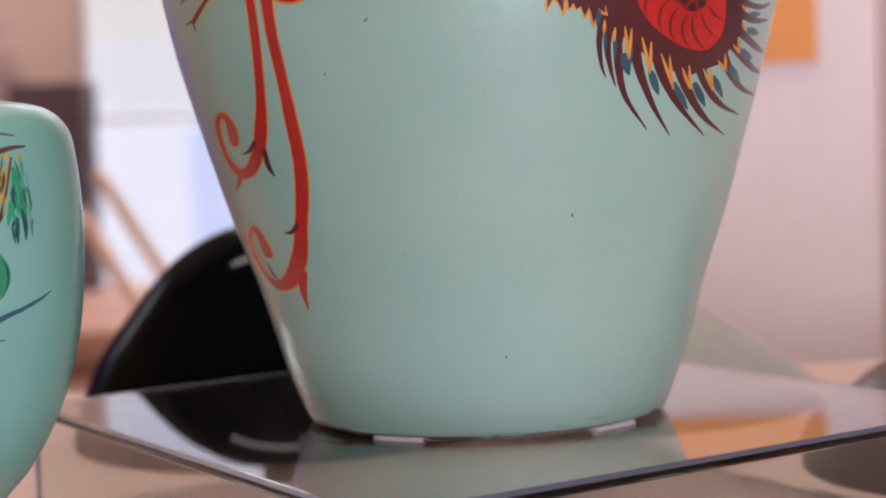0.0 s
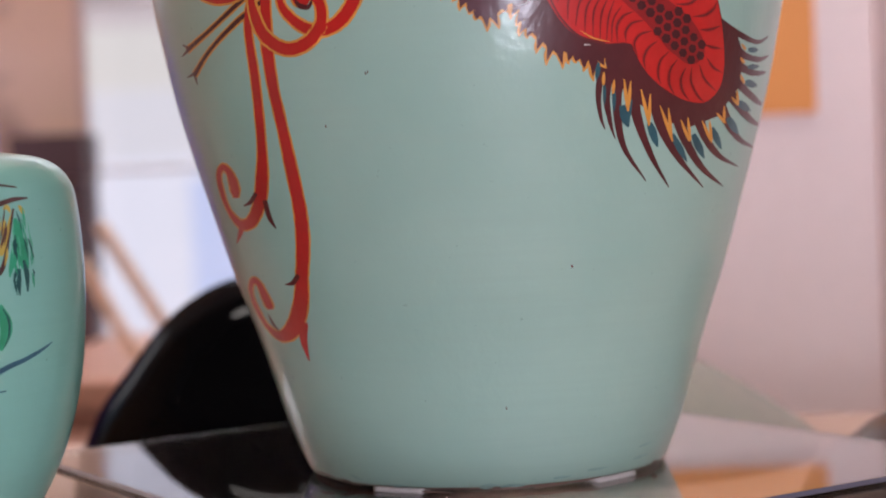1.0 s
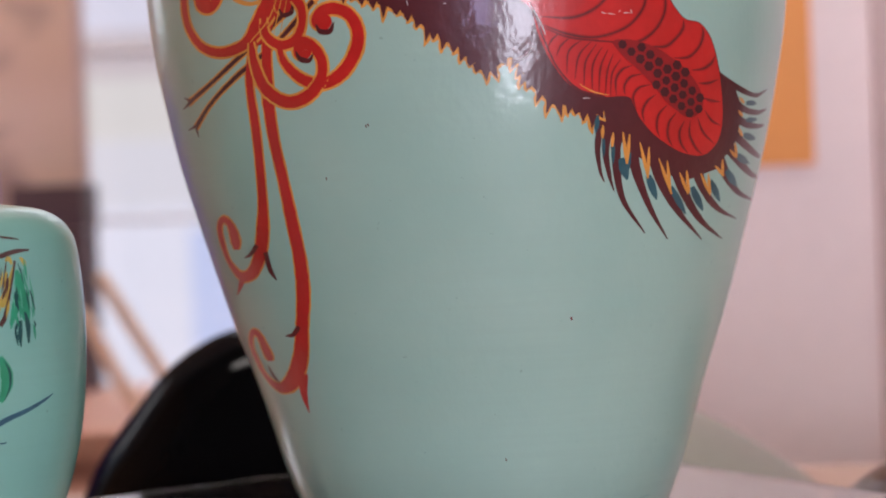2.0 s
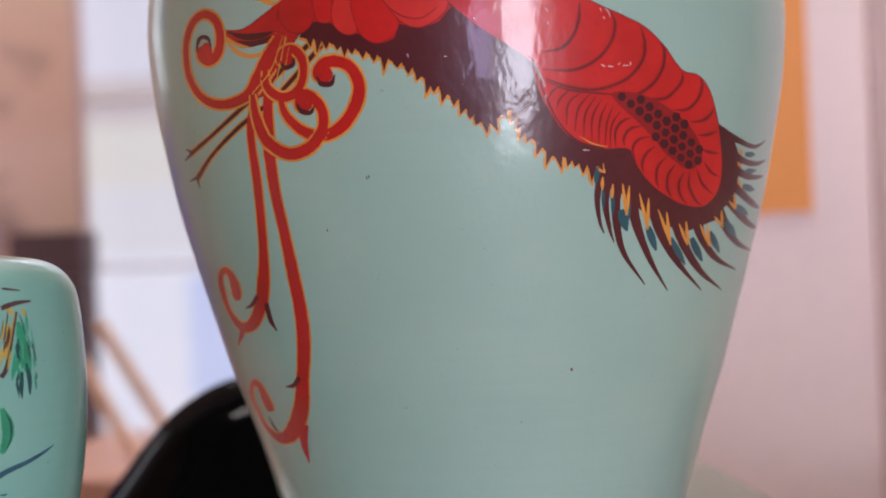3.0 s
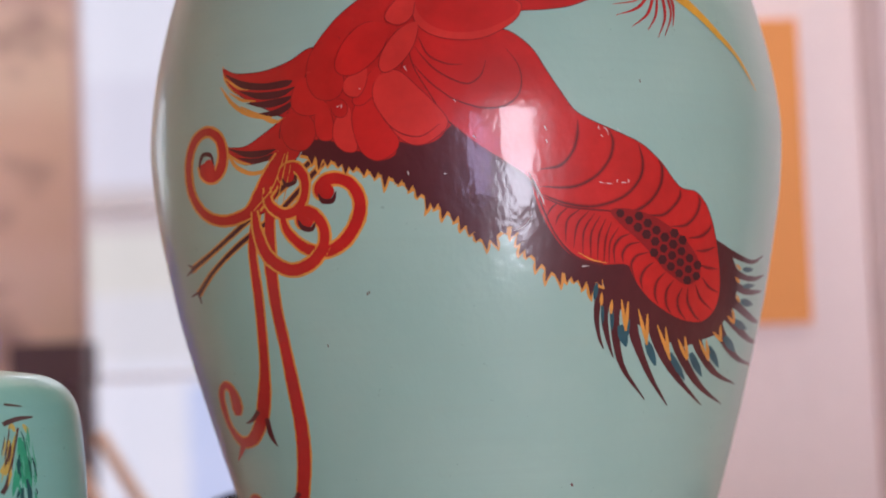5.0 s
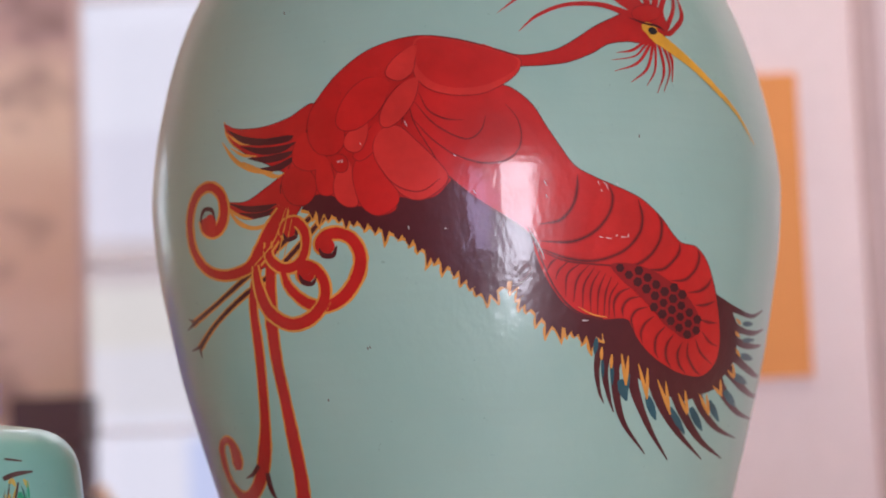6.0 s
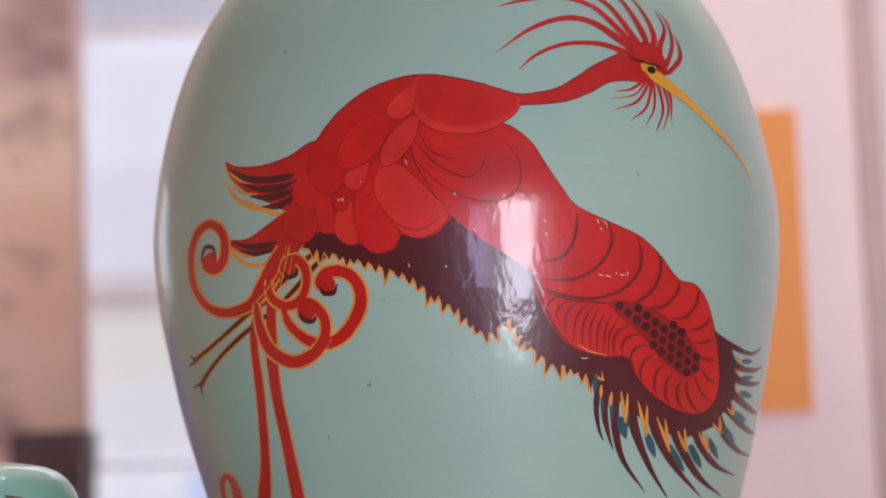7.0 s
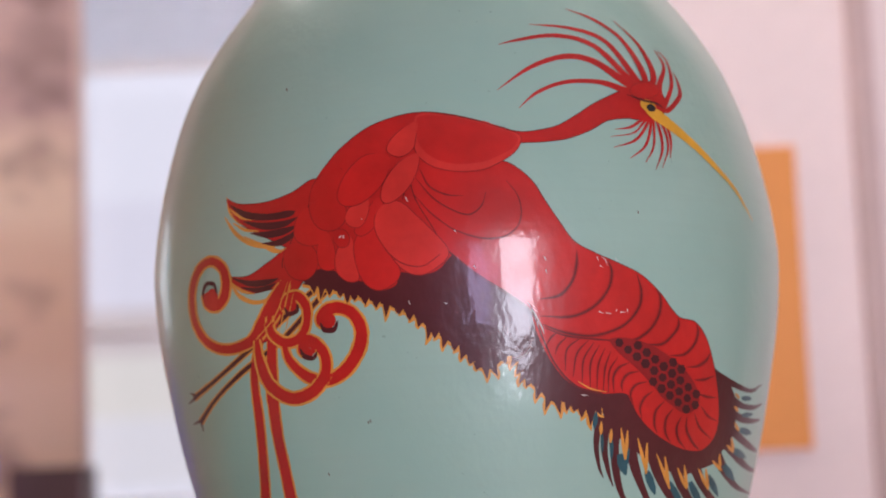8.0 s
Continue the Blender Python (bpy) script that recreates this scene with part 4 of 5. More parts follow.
patch("feather", CORAL, 10, [(-34.1, 239.8), (-33.8, 234.5), (-36.5, 229.4), (-40.2, 229.4), (-42.3, 232.0), (-40.9, 236.1)], line=0.28, ink=LINE)
patch("feather", RED, 10, [(-43.3, 251.4), (-45.0, 241.9), (-42.2, 236.7), (-43.1, 231.1), (-47.0, 228.7), (-52.3, 230.1), (-55.4, 235.5), (-55.3, 243.0), (-51.9, 249.1)], line=0.28, ink=LINE)
patch("feather", CORAL, 10, [(-28.0, 236.7), (-22.2, 237.1), (-15.8, 231.0), (-7.1, 221.3), (-5.6, 216.8), (-9.4, 212.9), (-15.6, 210.2), (-21.7, 212.4), (-26.5, 218.4), (-31.0, 225.9), (-31.4, 232.1)], line=0.28, ink=LINE)
patch("feather", SCARLET, 12, [(-25.4, 254.4), (-33.7, 255.8), (-41.2, 250.1), (-45.0, 241.9), (-43.0, 237.6), (-37.3, 237.5), (-30.9, 241.6), (-26.6, 247.6)], line=0.28, ink=LINE)
patch("feather", CORAL, 12, [(-15.4, 254.9), (-22.3, 251.6), (-27.7, 244.5), (-28.9, 238.9), (-26.3, 237.0), (-21.3, 239.8), (-17.0, 245.2), (-14.9, 251.0)], line=0.28, ink=LINE)
patch("feather", CORAL, 13, [(-15.1, 267.2), (-22.0, 263.5), (-26.1, 258.4), (-25.3, 255.5), (-21.2, 254.1), (-17.0, 256.6), (-15.7, 260.8)], line=0.28, ink=LINE)
patch("feather", CORAL, 12, [(-14.6, 270.0), (-4.2, 268.9), (6.0, 266.3), (15.1, 263.1), (21.8, 260.4), (21.6, 256.4), (18.7, 253.0), (13.4, 249.7), (6.8, 247.4), (-3.0, 247.6), (-11.1, 250.4), (-15.8, 255.8), (-16.2, 263.1)], line=0.28, ink=LINE)
patch("feather", SCARLET, 13, [(-14.0, 269.1), (-4.3, 268.5), (5.9, 265.8), (15.1, 262.7), (20.9, 260.0), (19.9, 256.0), (14.0, 252.5), (6.9, 250.2), (-1.9, 250.1), (-9.7, 252.9), (-14.5, 258.3), (-15.2, 264.1)], line=0)
brush("feather_line", LINE, 12, [(-30.8, 224.9, 0.2), (-26.5, 218.2, 0.4), (-21.0, 214.2, 0.44), (-14.5, 213.4, 0.4), (-8.2, 217.3, 0.2)])
# feather lines of the wing
brush("feather_line", LINE, 9, [(-14.6, 248.9, 0.2), (-11.4, 242.3, 0.6), (-5.4, 238.8, 0.6), (0.7, 238.1, 0.2)])
brush("feather_line", LINE, 9, [(-16.2, 245.6, 0.2), (-10.5, 238.1, 0.6), (-3.6, 233.1, 0.6), (2.5, 231.1, 0.6), (7.0, 234.1, 0.5), (8.9, 239.3, 0.2)])
brush("feather_line", LINE, 9, [(-17.2, 239.7, 0.2), (-11.7, 232.9, 0.5), (-6.8, 228.5, 0.5), (-2.6, 225.6, 0.5), (6.1, 222.4, 0.7), (14.2, 222.5, 0.6), (19.5, 226.1, 0.6), (21.2, 231.6, 0.5), (20.0, 237.9, 0.4), (16.2, 243.3, 0.2)])
brush("feather_line", DEEP, 9, [(-5.2, 218.2, 0.2), (4.6, 209.3, 0.8), (15.4, 201.9, 0.8), (23.2, 195.6, 0.8), (26.9, 185.9, 0.6), (31.6, 175.8, 0.6), (38.5, 168.6, 0.8), (47.8, 165.9, 0.6)])
brush("feather_line", DEEP, 9, [(-14.7, 251.0, 0.2), (-19.5, 242.9, 0.6), (-21.3, 237.7, 0.2)])
# overlapping folds of the upper wing
fold([(26.4, 199.9), (33.6, 201.2), (38.3, 206.2), (40.2, 212.2), (40.5, 217.3)], 0.8)
fold([(26.2, 193.9), (37.4, 193.5), (45.8, 197.0), (51.3, 203.1), (53.0, 209.2), (51.7, 213.9)], 0.8)
fold([(26.7, 191.1), (35.1, 187.8), (45.3, 186.6), (56.0, 189.9), (62.2, 196.0), (63.8, 202.2), (62.5, 208.7)], 0.8)
fold([(47.4, 185.4), (57.9, 184.3), (65.6, 187.9), (70.2, 194.1), (71.1, 200.3), (69.5, 203.9)], 0.8)
fold([(64.3, 183.5), (70.9, 183.5), (75.5, 187.0), (77.8, 190.2), (77.9, 193.0)], 0.8)
fold([(74.1, 179.4), (79.8, 179.9), (84.1, 183.7), (85.8, 188.3), (85.2, 191.0)], 0.8)
fold([(80.8, 175.2), (85.5, 175.8), (89.1, 178.0), (90.6, 180.6)], 0.8)
fold([(83.7, 170.6), (87.7, 170.7), (92.1, 172.2)], 0.8)
fold([(85.4, 165.4), (88.8, 164.4), (92.9, 164.0)], 0.8)
# folds of the curled wing tip
fold([(86.3, 160.8), (89.3, 157.1), (93.0, 155.4)], 0.7)
fold([(83.4, 158.1), (85.6, 152.9), (90.4, 148.6)], 0.7)
fold([(80.3, 157.1), (80.1, 151.9), (82.7, 147.0), (85.3, 144.7)], 0.7)
fold([(78.0, 157.1), (76.0, 153.0), (76.6, 148.8), (79.3, 145.2)], 0.7)
fold([(74.6, 159.9), (71.8, 156.2), (71.4, 151.4), (73.4, 147.5)], 0.7)
fold([(71.3, 162.8), (67.9, 159.3), (67.1, 154.8), (68.1, 151.3)], 0.7)
fold([(67.0, 166.5), (63.6, 164.1), (61.8, 160.5), (62.3, 156.8)], 0.7)
fold([(64.9, 170.0), (60.5, 168.8), (58.3, 165.6), (59.4, 161.1)], 0.7)
fold([(61.8, 173.7), (57.5, 172.7), (55.2, 169.7), (55.3, 166.5)], 0.7)
fold([(58.2, 176.8), (54.4, 175.2), (52.1, 171.8), (52.1, 166.3)], 0.7)
# narrow pleats of the fan
fold([(32.0, 187.8), (29.9, 186.3), (28.2, 183.7)], 0.5)
fold([(36.1, 186.7), (32.5, 183.6), (31.1, 180.3)], 0.5)
fold([(40.1, 185.7), (35.4, 181.8), (34.5, 174.2)], 0.5)
fold([(43.2, 185.0), (38.9, 180.1), (37.3, 172.1)], 0.5)
fold([(45.3, 184.2), (41.3, 178.0), (40.5, 169.4)], 0.5)
fold([(47.3, 183.2), (43.9, 177.0), (43.4, 168.1)], 0.5)
fold([(49.3, 182.1), (46.6, 175.9), (45.8, 167.1)], 0.5)
fold([(51.4, 180.9), (49.1, 174.9), (48.1, 166.4)], 0.5)
fold([(53.9, 178.8), (50.7, 173.8), (50.0, 166.2)], 0.5)
fold([(26.6, 190.3), (35.0, 186.8), (45.3, 185.4), (52.6, 184.7)], 0.5)
# dark honeycomb in the hollow of the wing
COMB = [(51.1, 185.1), (57.9, 185.7), (66.5, 183.3), (73.4, 179.4), (78.9, 175.3), (83.2, 170.2), (85.4, 165.4), (85.1, 161.3), (81.9, 158.5), (78.0, 158.6), (74.6, 160.9), (70.7, 163.8), (67.7, 167.5), (63.9, 171.7), (59.7, 175.8), (55.0, 179.8)]
honeycomb(COMB, 4.1, -38)
# flaked paint along the under-wing
brush("flake_edge", DEEP, 14, [(15.0, 179.3, 0.19), (19.5, 180.8, 0.55), (22.3, 184.1, 0.55), (21.6, 186.1, 0.19)])
brush("flake_edge", CHIP_WHITE, 13, [(15.6, 178.5, 0.10), (20.1, 180.2, 0.30), (22.9, 183.7, 0.10)])
brush("flake_edge", CHIP_WHITE, 13, [(22.1, 198.9, 0.16), (24.4, 194.8, 0.45), (26.6, 190.0, 0.45), (27.3, 187.5, 0.16)])
brush("flake_edge", CHIP_WHITE, 13, [(49.3, 214.8, 0.10), (50.7, 213.8, 0.30), (51.4, 211.8, 0.10)])
brush("flake_edge", GOLD, 13, [(38.9, 170.4, 0.17), (43.6, 167.7, 0.50), (49.2, 166.4, 0.17)])
# broad dark feathers of the tail
brush("tail_streak", MAROON, 4, [(-87.9, 243.8, 0.3), (-81.2, 238.9, 2.6), (-72.5, 236.7, 2.6), (-64.0, 236.8, 2.6), (-61.3, 237.5, 0.4)])
brush("tail_streak", MAROON, 4, [(-82.2, 236.4, 0.3), (-74.3, 233.5, 2.6), (-66.2, 233.2, 2.6), (-60.5, 235.0, 0.4)])
brush("tail_streak", MAROON, 4, [(-79.4, 231.4, 0.3), (-72.1, 230.0, 2.6), (-65.4, 230.5, 2.6), (-61.0, 231.9, 0.4)])
brush("tail_streak", MAROON, 4, [(-74.5, 226.9, 0.3), (-68.7, 226.3, 2.4), (-64.2, 227.7, 2.4), (-61.5, 229.9, 0.4)])
brush("tail_streak", MAROON, 4, [(-87.5, 215.6, 0.3), (-80.1, 212.7, 2.2), (-73.2, 212.3, 2.2), (-68.7, 213.2, 0.4)])
brush("tail_streak", MAROON, 4, [(-83.7, 211.7, 0.3), (-77.9, 210.0, 1.8), (-72.9, 210.2, 1.8), (-69.7, 211.7, 0.4)])
brush("gold_edge", GOLD, 3, [(-88.4, 242.6, 0.42), (-82.9, 238.1, 1.20), (-77.0, 236.3, 0.42)])
brush("gold_edge", GOLD, 3, [(-86.5, 236.5, 0.42), (-81.3, 233.0, 1.20), (-76.0, 231.8, 0.42)])
brush("gold_edge", GOLD, 3, [(-81.8, 230.5, 0.42), (-76.8, 227.4, 1.20), (-72.7, 225.6, 1.20), (-69.4, 225.0, 0.42)])
brush("gold_edge", GOLD, 3, [(-88.5, 214.5, 0.42), (-83.7, 210.5, 1.20), (-78.5, 208.6, 0.42)])
# head
oval("crown", SCARLET, 9, (70.8, 280.6), 6.0, 3.4, 14, 0.24)
brush("crest_plume", RED, 5, [(71.1, 278.8, 2.4), (62.8, 279.8, 2.6), (53.1, 282.3, 2.0), (40.1, 281.6, 1.6), (29.3, 277.1, 1.2), (22.3, 271.0, 0.2)])
brush("crest_plume", RED, 5, [(71.1, 278.8, 2.4), (63.1, 283.3, 3.2), (51.6, 290.8, 2.6), (40.9, 292.3, 2.2), (27.8, 287.6, 1.6), (14.8, 278.3, 0.2)])
brush("crest_plume", RED, 5, [(71.1, 278.8, 2.4), (64.4, 285.2, 2.6), (52.1, 297.6, 2.0), (38.2, 301.1, 1.8), (24.2, 299.0, 1.2), (16.1, 296.9, 0.2)])
brush("crest_plume", RED, 5, [(71.1, 278.8, 2.4), (66.4, 286.9, 2.6), (56.8, 300.0, 1.8), (43.9, 304.6, 1.4), (27.8, 305.7, 0.2)])
brush("crest_plume", RED, 5, [(71.1, 278.8, 2.4), (71.0, 287.5, 2.6), (63.7, 301.4, 1.6), (53.2, 309.4, 1.2), (42.4, 313.5, 0.2)])
brush("crest_plume", RED, 5, [(71.1, 278.8, 2.4), (75.2, 287.3, 2.4), (70.4, 299.9, 1.2), (61.1, 310.0, 0.2)])
brush("crest_plume", RED, 5, [(77.6, 274.4, 2.4), (77.0, 282.6, 2.4), (80.0, 291.9, 1.2), (76.9, 299.0, 0.2)])
brush("crest_plume", RED, 5, [(77.6, 274.4, 2.4), (79.2, 276.5, 2.0), (82.5, 284.8, 1.4), (81.7, 294.3, 0.8), (77.9, 299.2, 0.2)])
brush("crest_plume", RED, 5, [(77.6, 274.4, 2.4), (79.8, 273.3, 2.0), (85.3, 279.9, 1.8), (85.3, 286.1, 1.0), (83.7, 290.6, 0.2)])
brush("chin_plume", RED, 5, [(72.7, 270.8, 1.6), (68.6, 268.1, 1.2), (63.8, 264.7, 1.0), (57.8, 263.4, 0.2)])
brush("chin_plume", RED, 5, [(72.7, 270.8, 1.6), (69.6, 267.5, 1.0), (64.8, 262.5, 0.6), (55.8, 260.4, 0.2)])
brush("chin_plume", RED, 5, [(72.7, 270.8, 1.6), (71.0, 267.2, 1.2), (65.6, 259.8, 1.0), (56.8, 256.2, 0.2)])
brush("chin_plume", RED, 5, [(72.7, 270.8, 1.6), (72.3, 267.3, 1.2), (69.3, 257.9, 1.0), (62.6, 252.1, 0.2)])
brush("chin_plume", RED, 5, [(72.7, 270.8, 1.6), (73.3, 267.4, 1.0), (72.4, 257.7, 0.8), (68.7, 251.1, 0.2)])
brush("chin_plume", RED, 5, [(72.7, 270.8, 1.6), (74.7, 268.0, 1.2), (76.0, 257.6, 1.0), (72.6, 248.6, 0.2)])
brush("chin_plume", RED, 5, [(72.7, 270.8, 1.6), (76.1, 268.4, 1.2), (78.4, 258.7, 0.8), (75.3, 249.4, 0.2)])
brush("chin_plume", RED, 5, [(72.7, 270.8, 1.6), (77.1, 269.0, 1.2), (79.6, 261.9, 1.0), (78.9, 253.5, 0.2)])
brush("bill", OCHRE, 7, [(70.2, 274.0, 2.8), (74.5, 270.8, 4.8), (79.9, 267.2, 4.4), (88.8, 260.7, 3.0), (97.1, 253.4, 2.4), (106.2, 244.6, 1.4), (113.5, 233.3, 0.3)])
oval("eye_ring", OCHRE, 8, (71.6, 274.2), 3.2, 2.6, -20, 0.00)
oval("eye_dot", INK, 9, (72.7, 273.4), 1.8, 1.6, 0, 0.00)
brush("brow", MAROON, 9, [(63.3, 278.0, 0.2), (69.3, 276.2, 0.8), (74.9, 275.5, 1.0), (77.6, 274.0, 0.2)])
# chips in the paint
brush("chip", CHIP_WHITE, 10, [(-45.0, 225.8, 0.4), (-44.4, 226.1, 0.3), (-43.7, 226.4, 0.12)])
brush("chip", CHIP_WHITE, 10, [(-43.3, 225.5, 0.4), (-43.2, 226.1, 0.3), (-43.1, 226.7, 0.12)])
brush("chip", CHIP_WHITE, 10, [(-36.4, 232.1, 0.4), (-36.3, 231.8, 0.3), (-36.2, 231.5, 0.12)])
brush("chip", CHIP_WHITE, 10, [(-20.3, 201.2, 0.4), (-20.1, 200.5, 0.3), (-19.9, 199.8, 0.12)])
brush("chip", CHIP_WHITE, 10, [(-7.4, 199.7, 0.4), (-7.0, 199.6, 0.3), (-6.6, 199.5, 0.12)])
brush("chip", CHIP_WHITE, 10, [(47.5, 195.2, 0.4), (48.3, 194.9, 0.3), (49.1, 194.6, 0.12)])
brush("chip", CHIP_WHITE, 10, [(50.0, 194.8, 0.4), (51.0, 194.6, 0.3), (52.1, 194.4, 0.12)])
brush("chip", CHIP_WHITE, 10, [(53.8, 195.2, 0.4), (54.0, 195.6, 0.3), (54.3, 196.0, 0.12)])
brush("chip", CHIP_WHITE, 10, [(55.5, 195.0, 0.4), (56.6, 195.0, 0.3), (57.6, 195.0, 0.12)])
brush("chip", CHIP_WHITE, 10, [(58.1, 196.1, 0.4), (58.2, 195.4, 0.3), (58.3, 194.8, 0.12)])
brush("chip", CHIP_WHITE, 10, [(-3.0, 225.6, 0.4), (-2.7, 225.2, 0.3), (-2.3, 224.8, 0.12)])
brush("chip", CHIP_WHITE, 10, [(3.3, 212.7, 0.4), (3.7, 212.1, 0.3), (4.1, 211.5, 0.12)])
brush("chip", CHIP_WHITE, 10, [(28.5, 215.1, 0.4), (28.9, 214.4, 0.3), (29.3, 213.6, 0.12)])
brush("chip", CHIP_WHITE, 10, [(29.0, 210.4, 0.4), (29.1, 209.8, 0.3), (29.3, 209.2, 0.12)])
brush("chip", CHIP_WHITE, 10, [(47.8, 215.0, 0.4), (48.0, 214.3, 0.3), (48.3, 213.6, 0.12)])
brush("chip", CHIP_WHITE, 10, [(48.7, 211.9, 0.4), (49.1, 211.5, 0.3), (49.5, 211.1, 0.12)])
brush("chip", CHIP_WHITE, 10, [(54.7, 214.4, 0.4), (55.1, 213.8, 0.3), (55.5, 213.2, 0.12)])
brush("chip", CHIP_WHITE, 10, [(-20.1, 238.7, 0.4), (-19.7, 237.8, 0.3), (-19.3, 236.9, 0.12)])
brush("chip", CHIP_WHITE, 10, [(23.2, 196.4, 0.4), (24.0, 195.4, 0.3), (24.8, 194.4, 0.12)])
brush("chip", CHIP_WHITE, 10, [(40.1, 165.5, 0.4), (41.3, 165.5, 0.3), (42.6, 165.4, 0.12)])
# worn foot edge
brush("scuff", RIM_BROWN, 2, [(-69.4, 3.8, 0.3), (-65.6, 3.8, 1.0), (-62.2, 3.5, 0.7), (-58.8, 3.0, 0.2)])
brush("scuff", RIM_BROWN, 2, [(-58.8, 3.2, 0.3), (-55.6, 2.7, 1.2), (-52.5, 2.0, 0.84), (-49.4, 1.3, 0.2)])
brush("scuff", RIM_BROWN, 2, [(-27.9, 0.9, 0.3), (-23.1, 0.9, 0.8), (-18.4, 0.8, 0.56), (-13.7, 0.6, 0.2)])
brush("scuff", RIM_BROWN, 2, [(1.4, 1.4, 0.3), (6.4, 1.5, 1.0), (11.4, 1.5, 0.7), (16.4, 1.4, 0.2)])
brush("scuff", RIM_BROWN, 2, [(17.5, 1.3, 0.3), (22.2, 1.5, 1.2), (27.0, 1.6, 0.84), (31.8, 1.6, 0.2)])
brush("scuff", RIM_BROWN, 2, [(31.8, 1.6, 0.3), (36.2, 1.9, 1.0), (40.7, 2.2, 0.7), (45.3, 2.3, 0.2)])
brush("scuff", RIM_BROWN, 2, [(64.9, 2.2, 0.3), (66.0, 2.7, 1.8), (67.0, 3.1, 1.26), (68.1, 3.5, 0.2)])
# greener flakes of glaze by the foot
brush("flake", FLAKE, 1, [(-3.3, 2.5, 0.6), (-1.0, 2.8, 2.4), (1.3, 3.0, 1.92), (3.6, 3.2, 0.4)])
brush("flake", FLAKE, 1, [(4.6, 2.2, 0.6), (7.8, 2.3, 2.2), (11.1, 2.4, 1.76), (14.3, 2.5, 0.4)])
brush("flake", FLAKE, 1, [(-37.8, 3.0, 0.6), (-35.5, 2.9, 1.4), (-33.3, 2.9, 1.12), (-31.1, 2.9, 0.4)])
brush("flake", FLAKE, 1, [(25.2, 4.3, 0.6), (27.4, 4.4, 1.4), (29.6, 4.4, 1.12), (31.8, 4.5, 0.4)])
brush("flake", FLAKE, 1, [(38.5, 5.9, 0.6), (41.1, 6.0, 1.2), (43.8, 6.0, 0.96), (46.5, 6.0, 0.4)])
brush("flake", FLAKE, 1, [(-53.7, 5.6, 0.6), (-52.2, 5.2, 1.2), (-50.6, 4.7, 0.96), (-49.1, 4.3, 0.4)])
brush("flake", FLAKE, 1, [(57.1, 7.2, 0.6), (59.1, 7.5, 1.4), (61.2, 7.7, 1.12), (63.3, 7.9, 0.4)])
brush("flake", FLAKE, 1, [(59.5, 12.0, 0.6), (61.1, 12.3, 1.0), (62.8, 12.5, 0.8), (64.5, 12.7, 0.4)])
# dark specks in the glaze
brush("speck", DEEP, 2, [(-36.2, 159.9, 0.2), (-36.2, 159.3, 0.44), (-36.0, 158.7, 0.2)])
brush("speck", DEEP, 2, [(34.2, 87.1, 0.2), (34.2, 86.5, 0.44), (34.4, 85.8, 0.2)])
brush("speck", DEEP, 2, [(-37.0, 159.5, 0.2), (-37.0, 158.9, 0.44), (-36.8, 158.3, 0.2)])
brush("speck", DEEP, 2, [(-52.6, 141.6, 0.2), (-52.7, 141.0, 0.44), (-52.5, 140.4, 0.2)])
brush("speck", DEEP, 2, [(64.3, 232.4, 0.2), (64.3, 231.8, 0.44), (64.4, 231.1, 0.2)])
brush("speck", DEEP, 2, [(-64.5, 287.0, 0.2), (-64.5, 286.3, 0.44), (-64.2, 285.5, 0.2)])
brush("speck", DEEP, 2, [(33.8, 87.1, 0.2), (33.8, 86.5, 0.44), (34.0, 85.8, 0.2)])
brush("speck", DEEP, 2, [(8.1, 34.6, 0.2), (8.1, 33.9, 0.44), (8.3, 33.3, 0.2)])

# brushed leaves and branches on the small vase
brush("branch_stroke", BARK, 1, [(41.1, 168.1, 1.6), (42.8, 168.8, 1.8), (46.8, 169.8, 1.6), (51.9, 170.1, 0.6)], face=SMALL_FACE, parent=small)
brush("branch_stroke", BARK, 1, [(41.7, 175.1, 0.6), (43.3, 174.8, 0.8), (48.2, 174.0, 0.4)], face=SMALL_FACE, parent=small)
brush("branch_stroke", YELLOW, 1, [(40.4, 151.2, 2.8), (42.6, 154.9, 2.8), (44.6, 160.6, 1.8), (46.1, 165.3, 0.8)], face=SMALL_FACE, parent=small)
brush("branch_stroke", YELLOW, 1, [(48.3, 167.7, 0.6), (49.4, 166.1, 1.6), (50.1, 164.1, 0.4)], face=SMALL_FACE, parent=small)
brush("branch_stroke", BARK, 2, [(40.0, 144.5, 1.8), (41.9, 147.6, 1.6), (44.3, 156.7, 0.8), (46.4, 166.7, 0.8)], face=SMALL_FACE, parent=small)
brush("leaf_stroke", LEAF, 2, [(46.8, 163.3, 1.2), (47.5, 157.5, 3.2), (48.8, 151.5, 4.4), (49.6, 145.6, 2.4)], face=SMALL_FACE, parent=small)
brush("leaf_stroke", LEAF, 2, [(46.7, 156.6, 1.6), (45.9, 150.8, 2.8), (44.4, 146.1, 1.6), (43.8, 143.2, 0.4)], face=SMALL_FACE, parent=small)
brush("leaf_stroke", LEAF_DARK, 3, [(46.4, 157.5, 0.6), (46.1, 153.7, 1.6), (45.9, 150.8, 0.6)], face=SMALL_FACE, parent=small)
brush("leaf_stroke", LEAF_DARK, 3, [(47.2, 145.8, 1.2), (47.1, 141.9, 1.4), (47.0, 136.6, 0.4)], face=SMALL_FACE, parent=small)
brush("leaf_stroke", LEAF_DARK, 3, [(49.0, 148.6, 0.8), (49.9, 143.6, 1.8), (49.9, 137.7, 0.6)], face=SMALL_FACE, parent=small)
brush("leaf_stroke", LEAF_DARK, 3, [(47.3, 165.5, 0.2), (48.3, 162.7, 0.6), (49.0, 158.3, 0.2)], face=SMALL_FACE, parent=small)
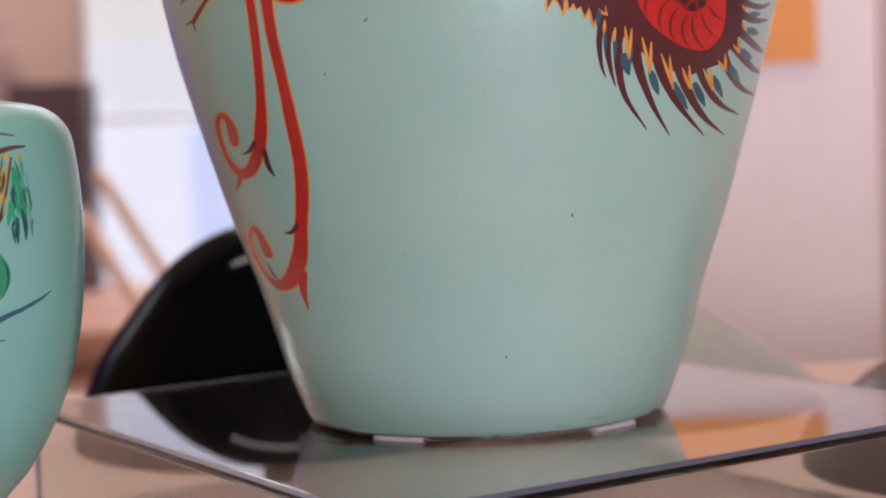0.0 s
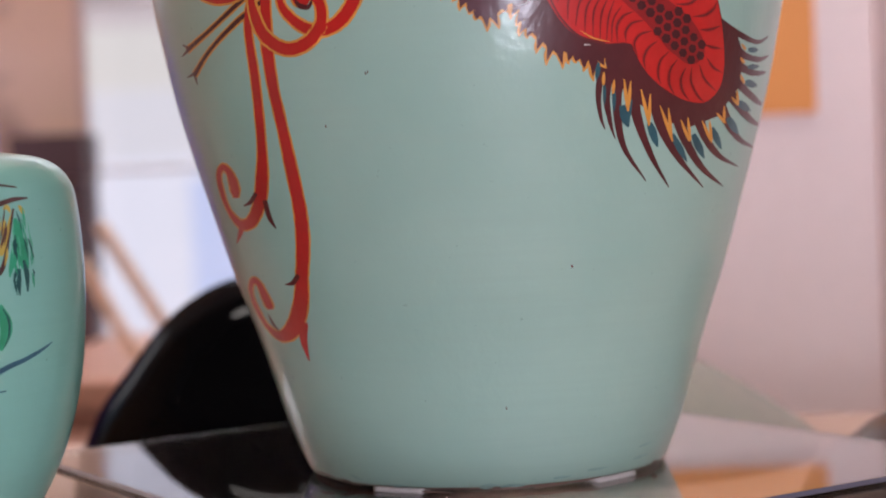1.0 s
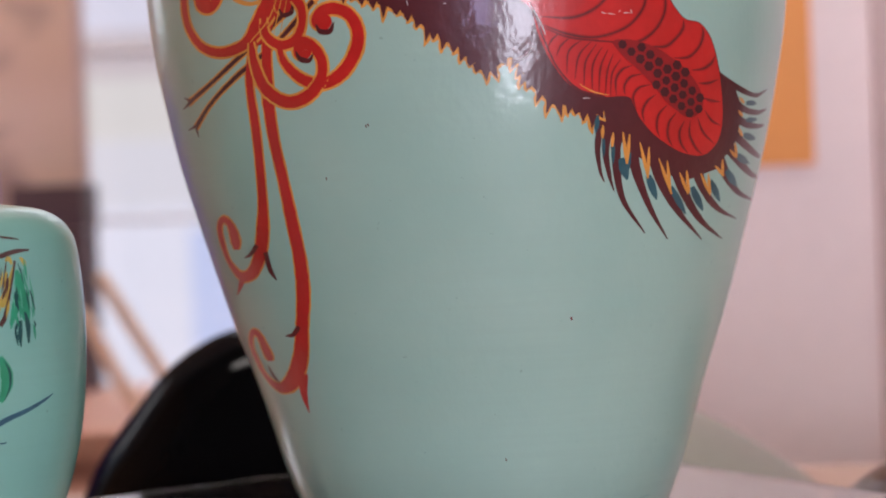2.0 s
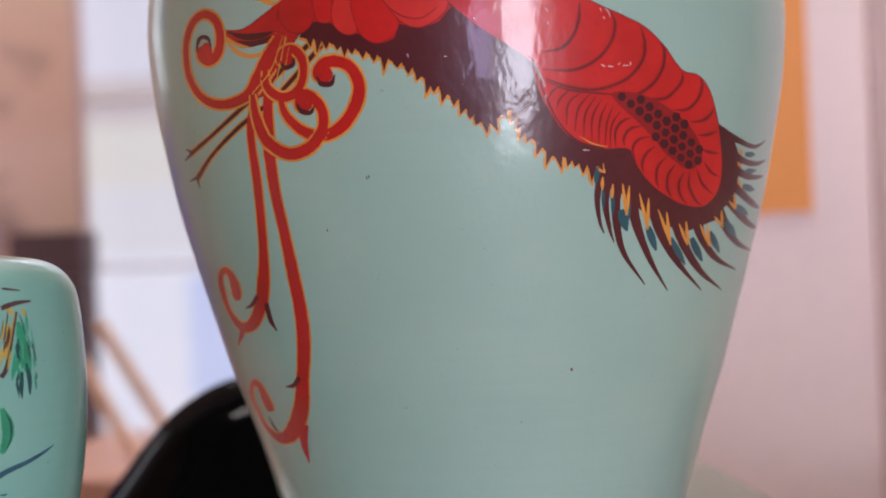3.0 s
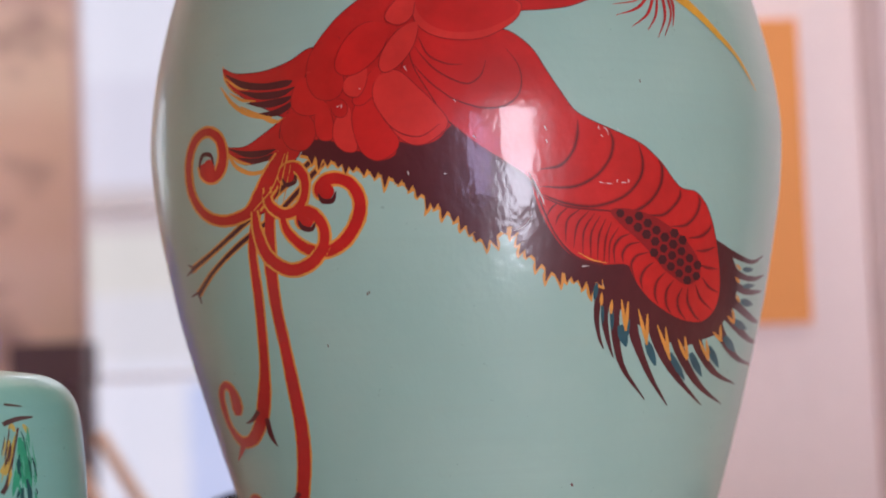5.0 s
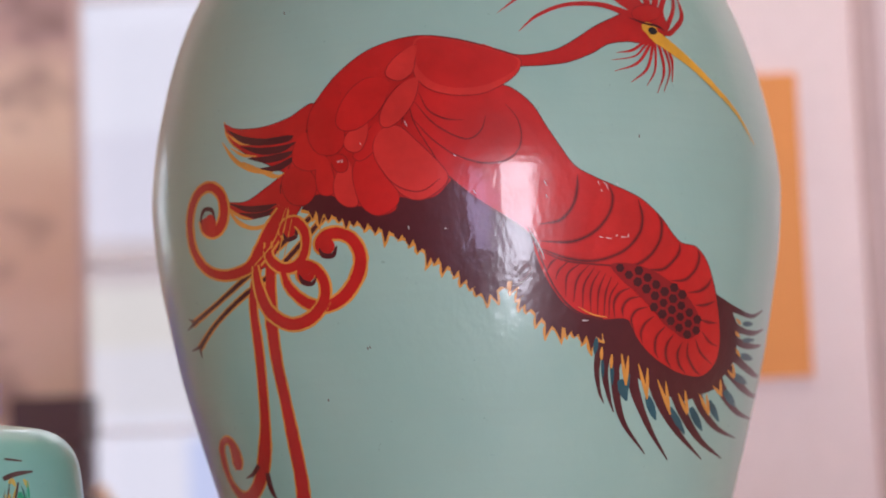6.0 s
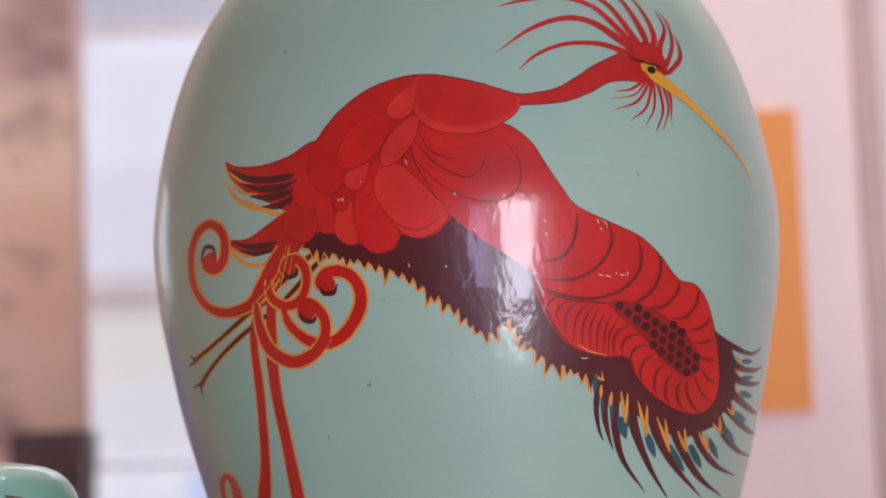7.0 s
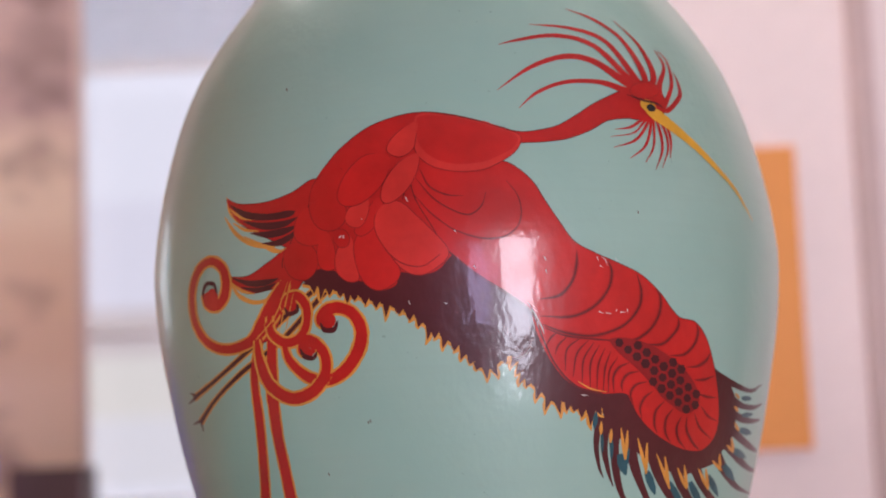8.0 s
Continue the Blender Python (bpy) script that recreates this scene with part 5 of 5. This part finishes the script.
brush("leaf_stroke", LEAF_DARK, 3, [(51.1, 156.2, 0.2), (51.9, 153.2, 0.6), (52.7, 149.2, 0.4)], face=SMALL_FACE, parent=small)
brush("leaf_stroke", LEAF, 1, [(39.7, 133.9, 1.6), (41.4, 128.9, 4.0), (41.5, 123.9, 4.0), (39.2, 118.3, 1.6)], face=SMALL_FACE, parent=small)
brush("leaf_stroke", LEAF_DARK, 2, [(40.8, 132.8, 0.2), (42.7, 128.1, 0.8), (42.4, 122.9, 0.6), (40.4, 118.6, 0.2)], face=SMALL_FACE, parent=small)
brush("branch_stroke", BLUE_INK, 1, [(37.6, 110.3, 1.8), (39.2, 111.2, 2.0), (43.3, 112.7, 1.8), (47.8, 114.0, 1.6), (53.7, 116.3, 1.2), (58.2, 118.6, 0.4)], face=SMALL_FACE, parent=small)
brush("branch_stroke", BARK, 3, [(43.1, 162.6, 0.4), (42.3, 156.9, 1.0), (40.9, 153.1, 0.6)], face=SMALL_FACE, parent=small)
brush("leaf_stroke", LEAF, 3, [(48.3, 162.3, 0.6), (48.6, 157.4, 1.4), (48.4, 152.5, 0.6)], face=SMALL_FACE, parent=small)
brush("leaf_stroke", LEAF_DARK, 3, [(46.4, 146.9, 0.4), (45.9, 144.0, 1.0), (44.9, 141.5, 0.2)], face=SMALL_FACE, parent=small)
brush("leaf_stroke", LEAF_DARK, 3, [(52.1, 145.3, 0.2), (52.6, 143.9, 0.6), (52.3, 142.4, 0.2)], face=SMALL_FACE, parent=small)
brush("branch_stroke", YELLOW, 1, [(43.0, 166.5, 0.8), (44.2, 167.4, 1.6), (45.3, 165.4, 0.8)], face=SMALL_FACE, parent=small)
brush("branch_stroke", BLUE_INK, 1, [(38.1, 103.9, 0.4), (39.6, 103.8, 0.6), (40.8, 104.0, 0.2)], face=SMALL_FACE, parent=small)
# bristle marks of the dry brush in the leaves
rnd = random.Random(3)
for k in range(26):
    u, h = rnd.gauss(47.6, 2.2), rnd.gauss(153, 6.0)
    rise, wide = rnd.uniform(3.5, 8.0), rnd.uniform(0.35, 0.9)
    ink = (LEAF, LEAF_LIGHT, LEAF_DARK, LEAF)[k % 4]
    brush("bristle_mark", ink, 4 + k % 3, [(u - 0.4, h + rise / 2, 0.15), (u, h, wide), (u + rnd.uniform(-0.2, 0.9), h - rise / 2, 0.12)], face=SMALL_FACE, parent=small, steps=4)
for k in range(10):
    u, h = rnd.gauss(42.4, 1.2), rnd.gauss(155, 5.0)
    brush("bristle_mark", (YELLOW, BARK)[k % 2], 4 + k % 2, [(u + 0.5, h + 3.2, 0.15), (u, h, rnd.uniform(0.4, 1.1)), (u - 0.9, h - 3.4, 0.12)], face=SMALL_FACE, parent=small, steps=4)
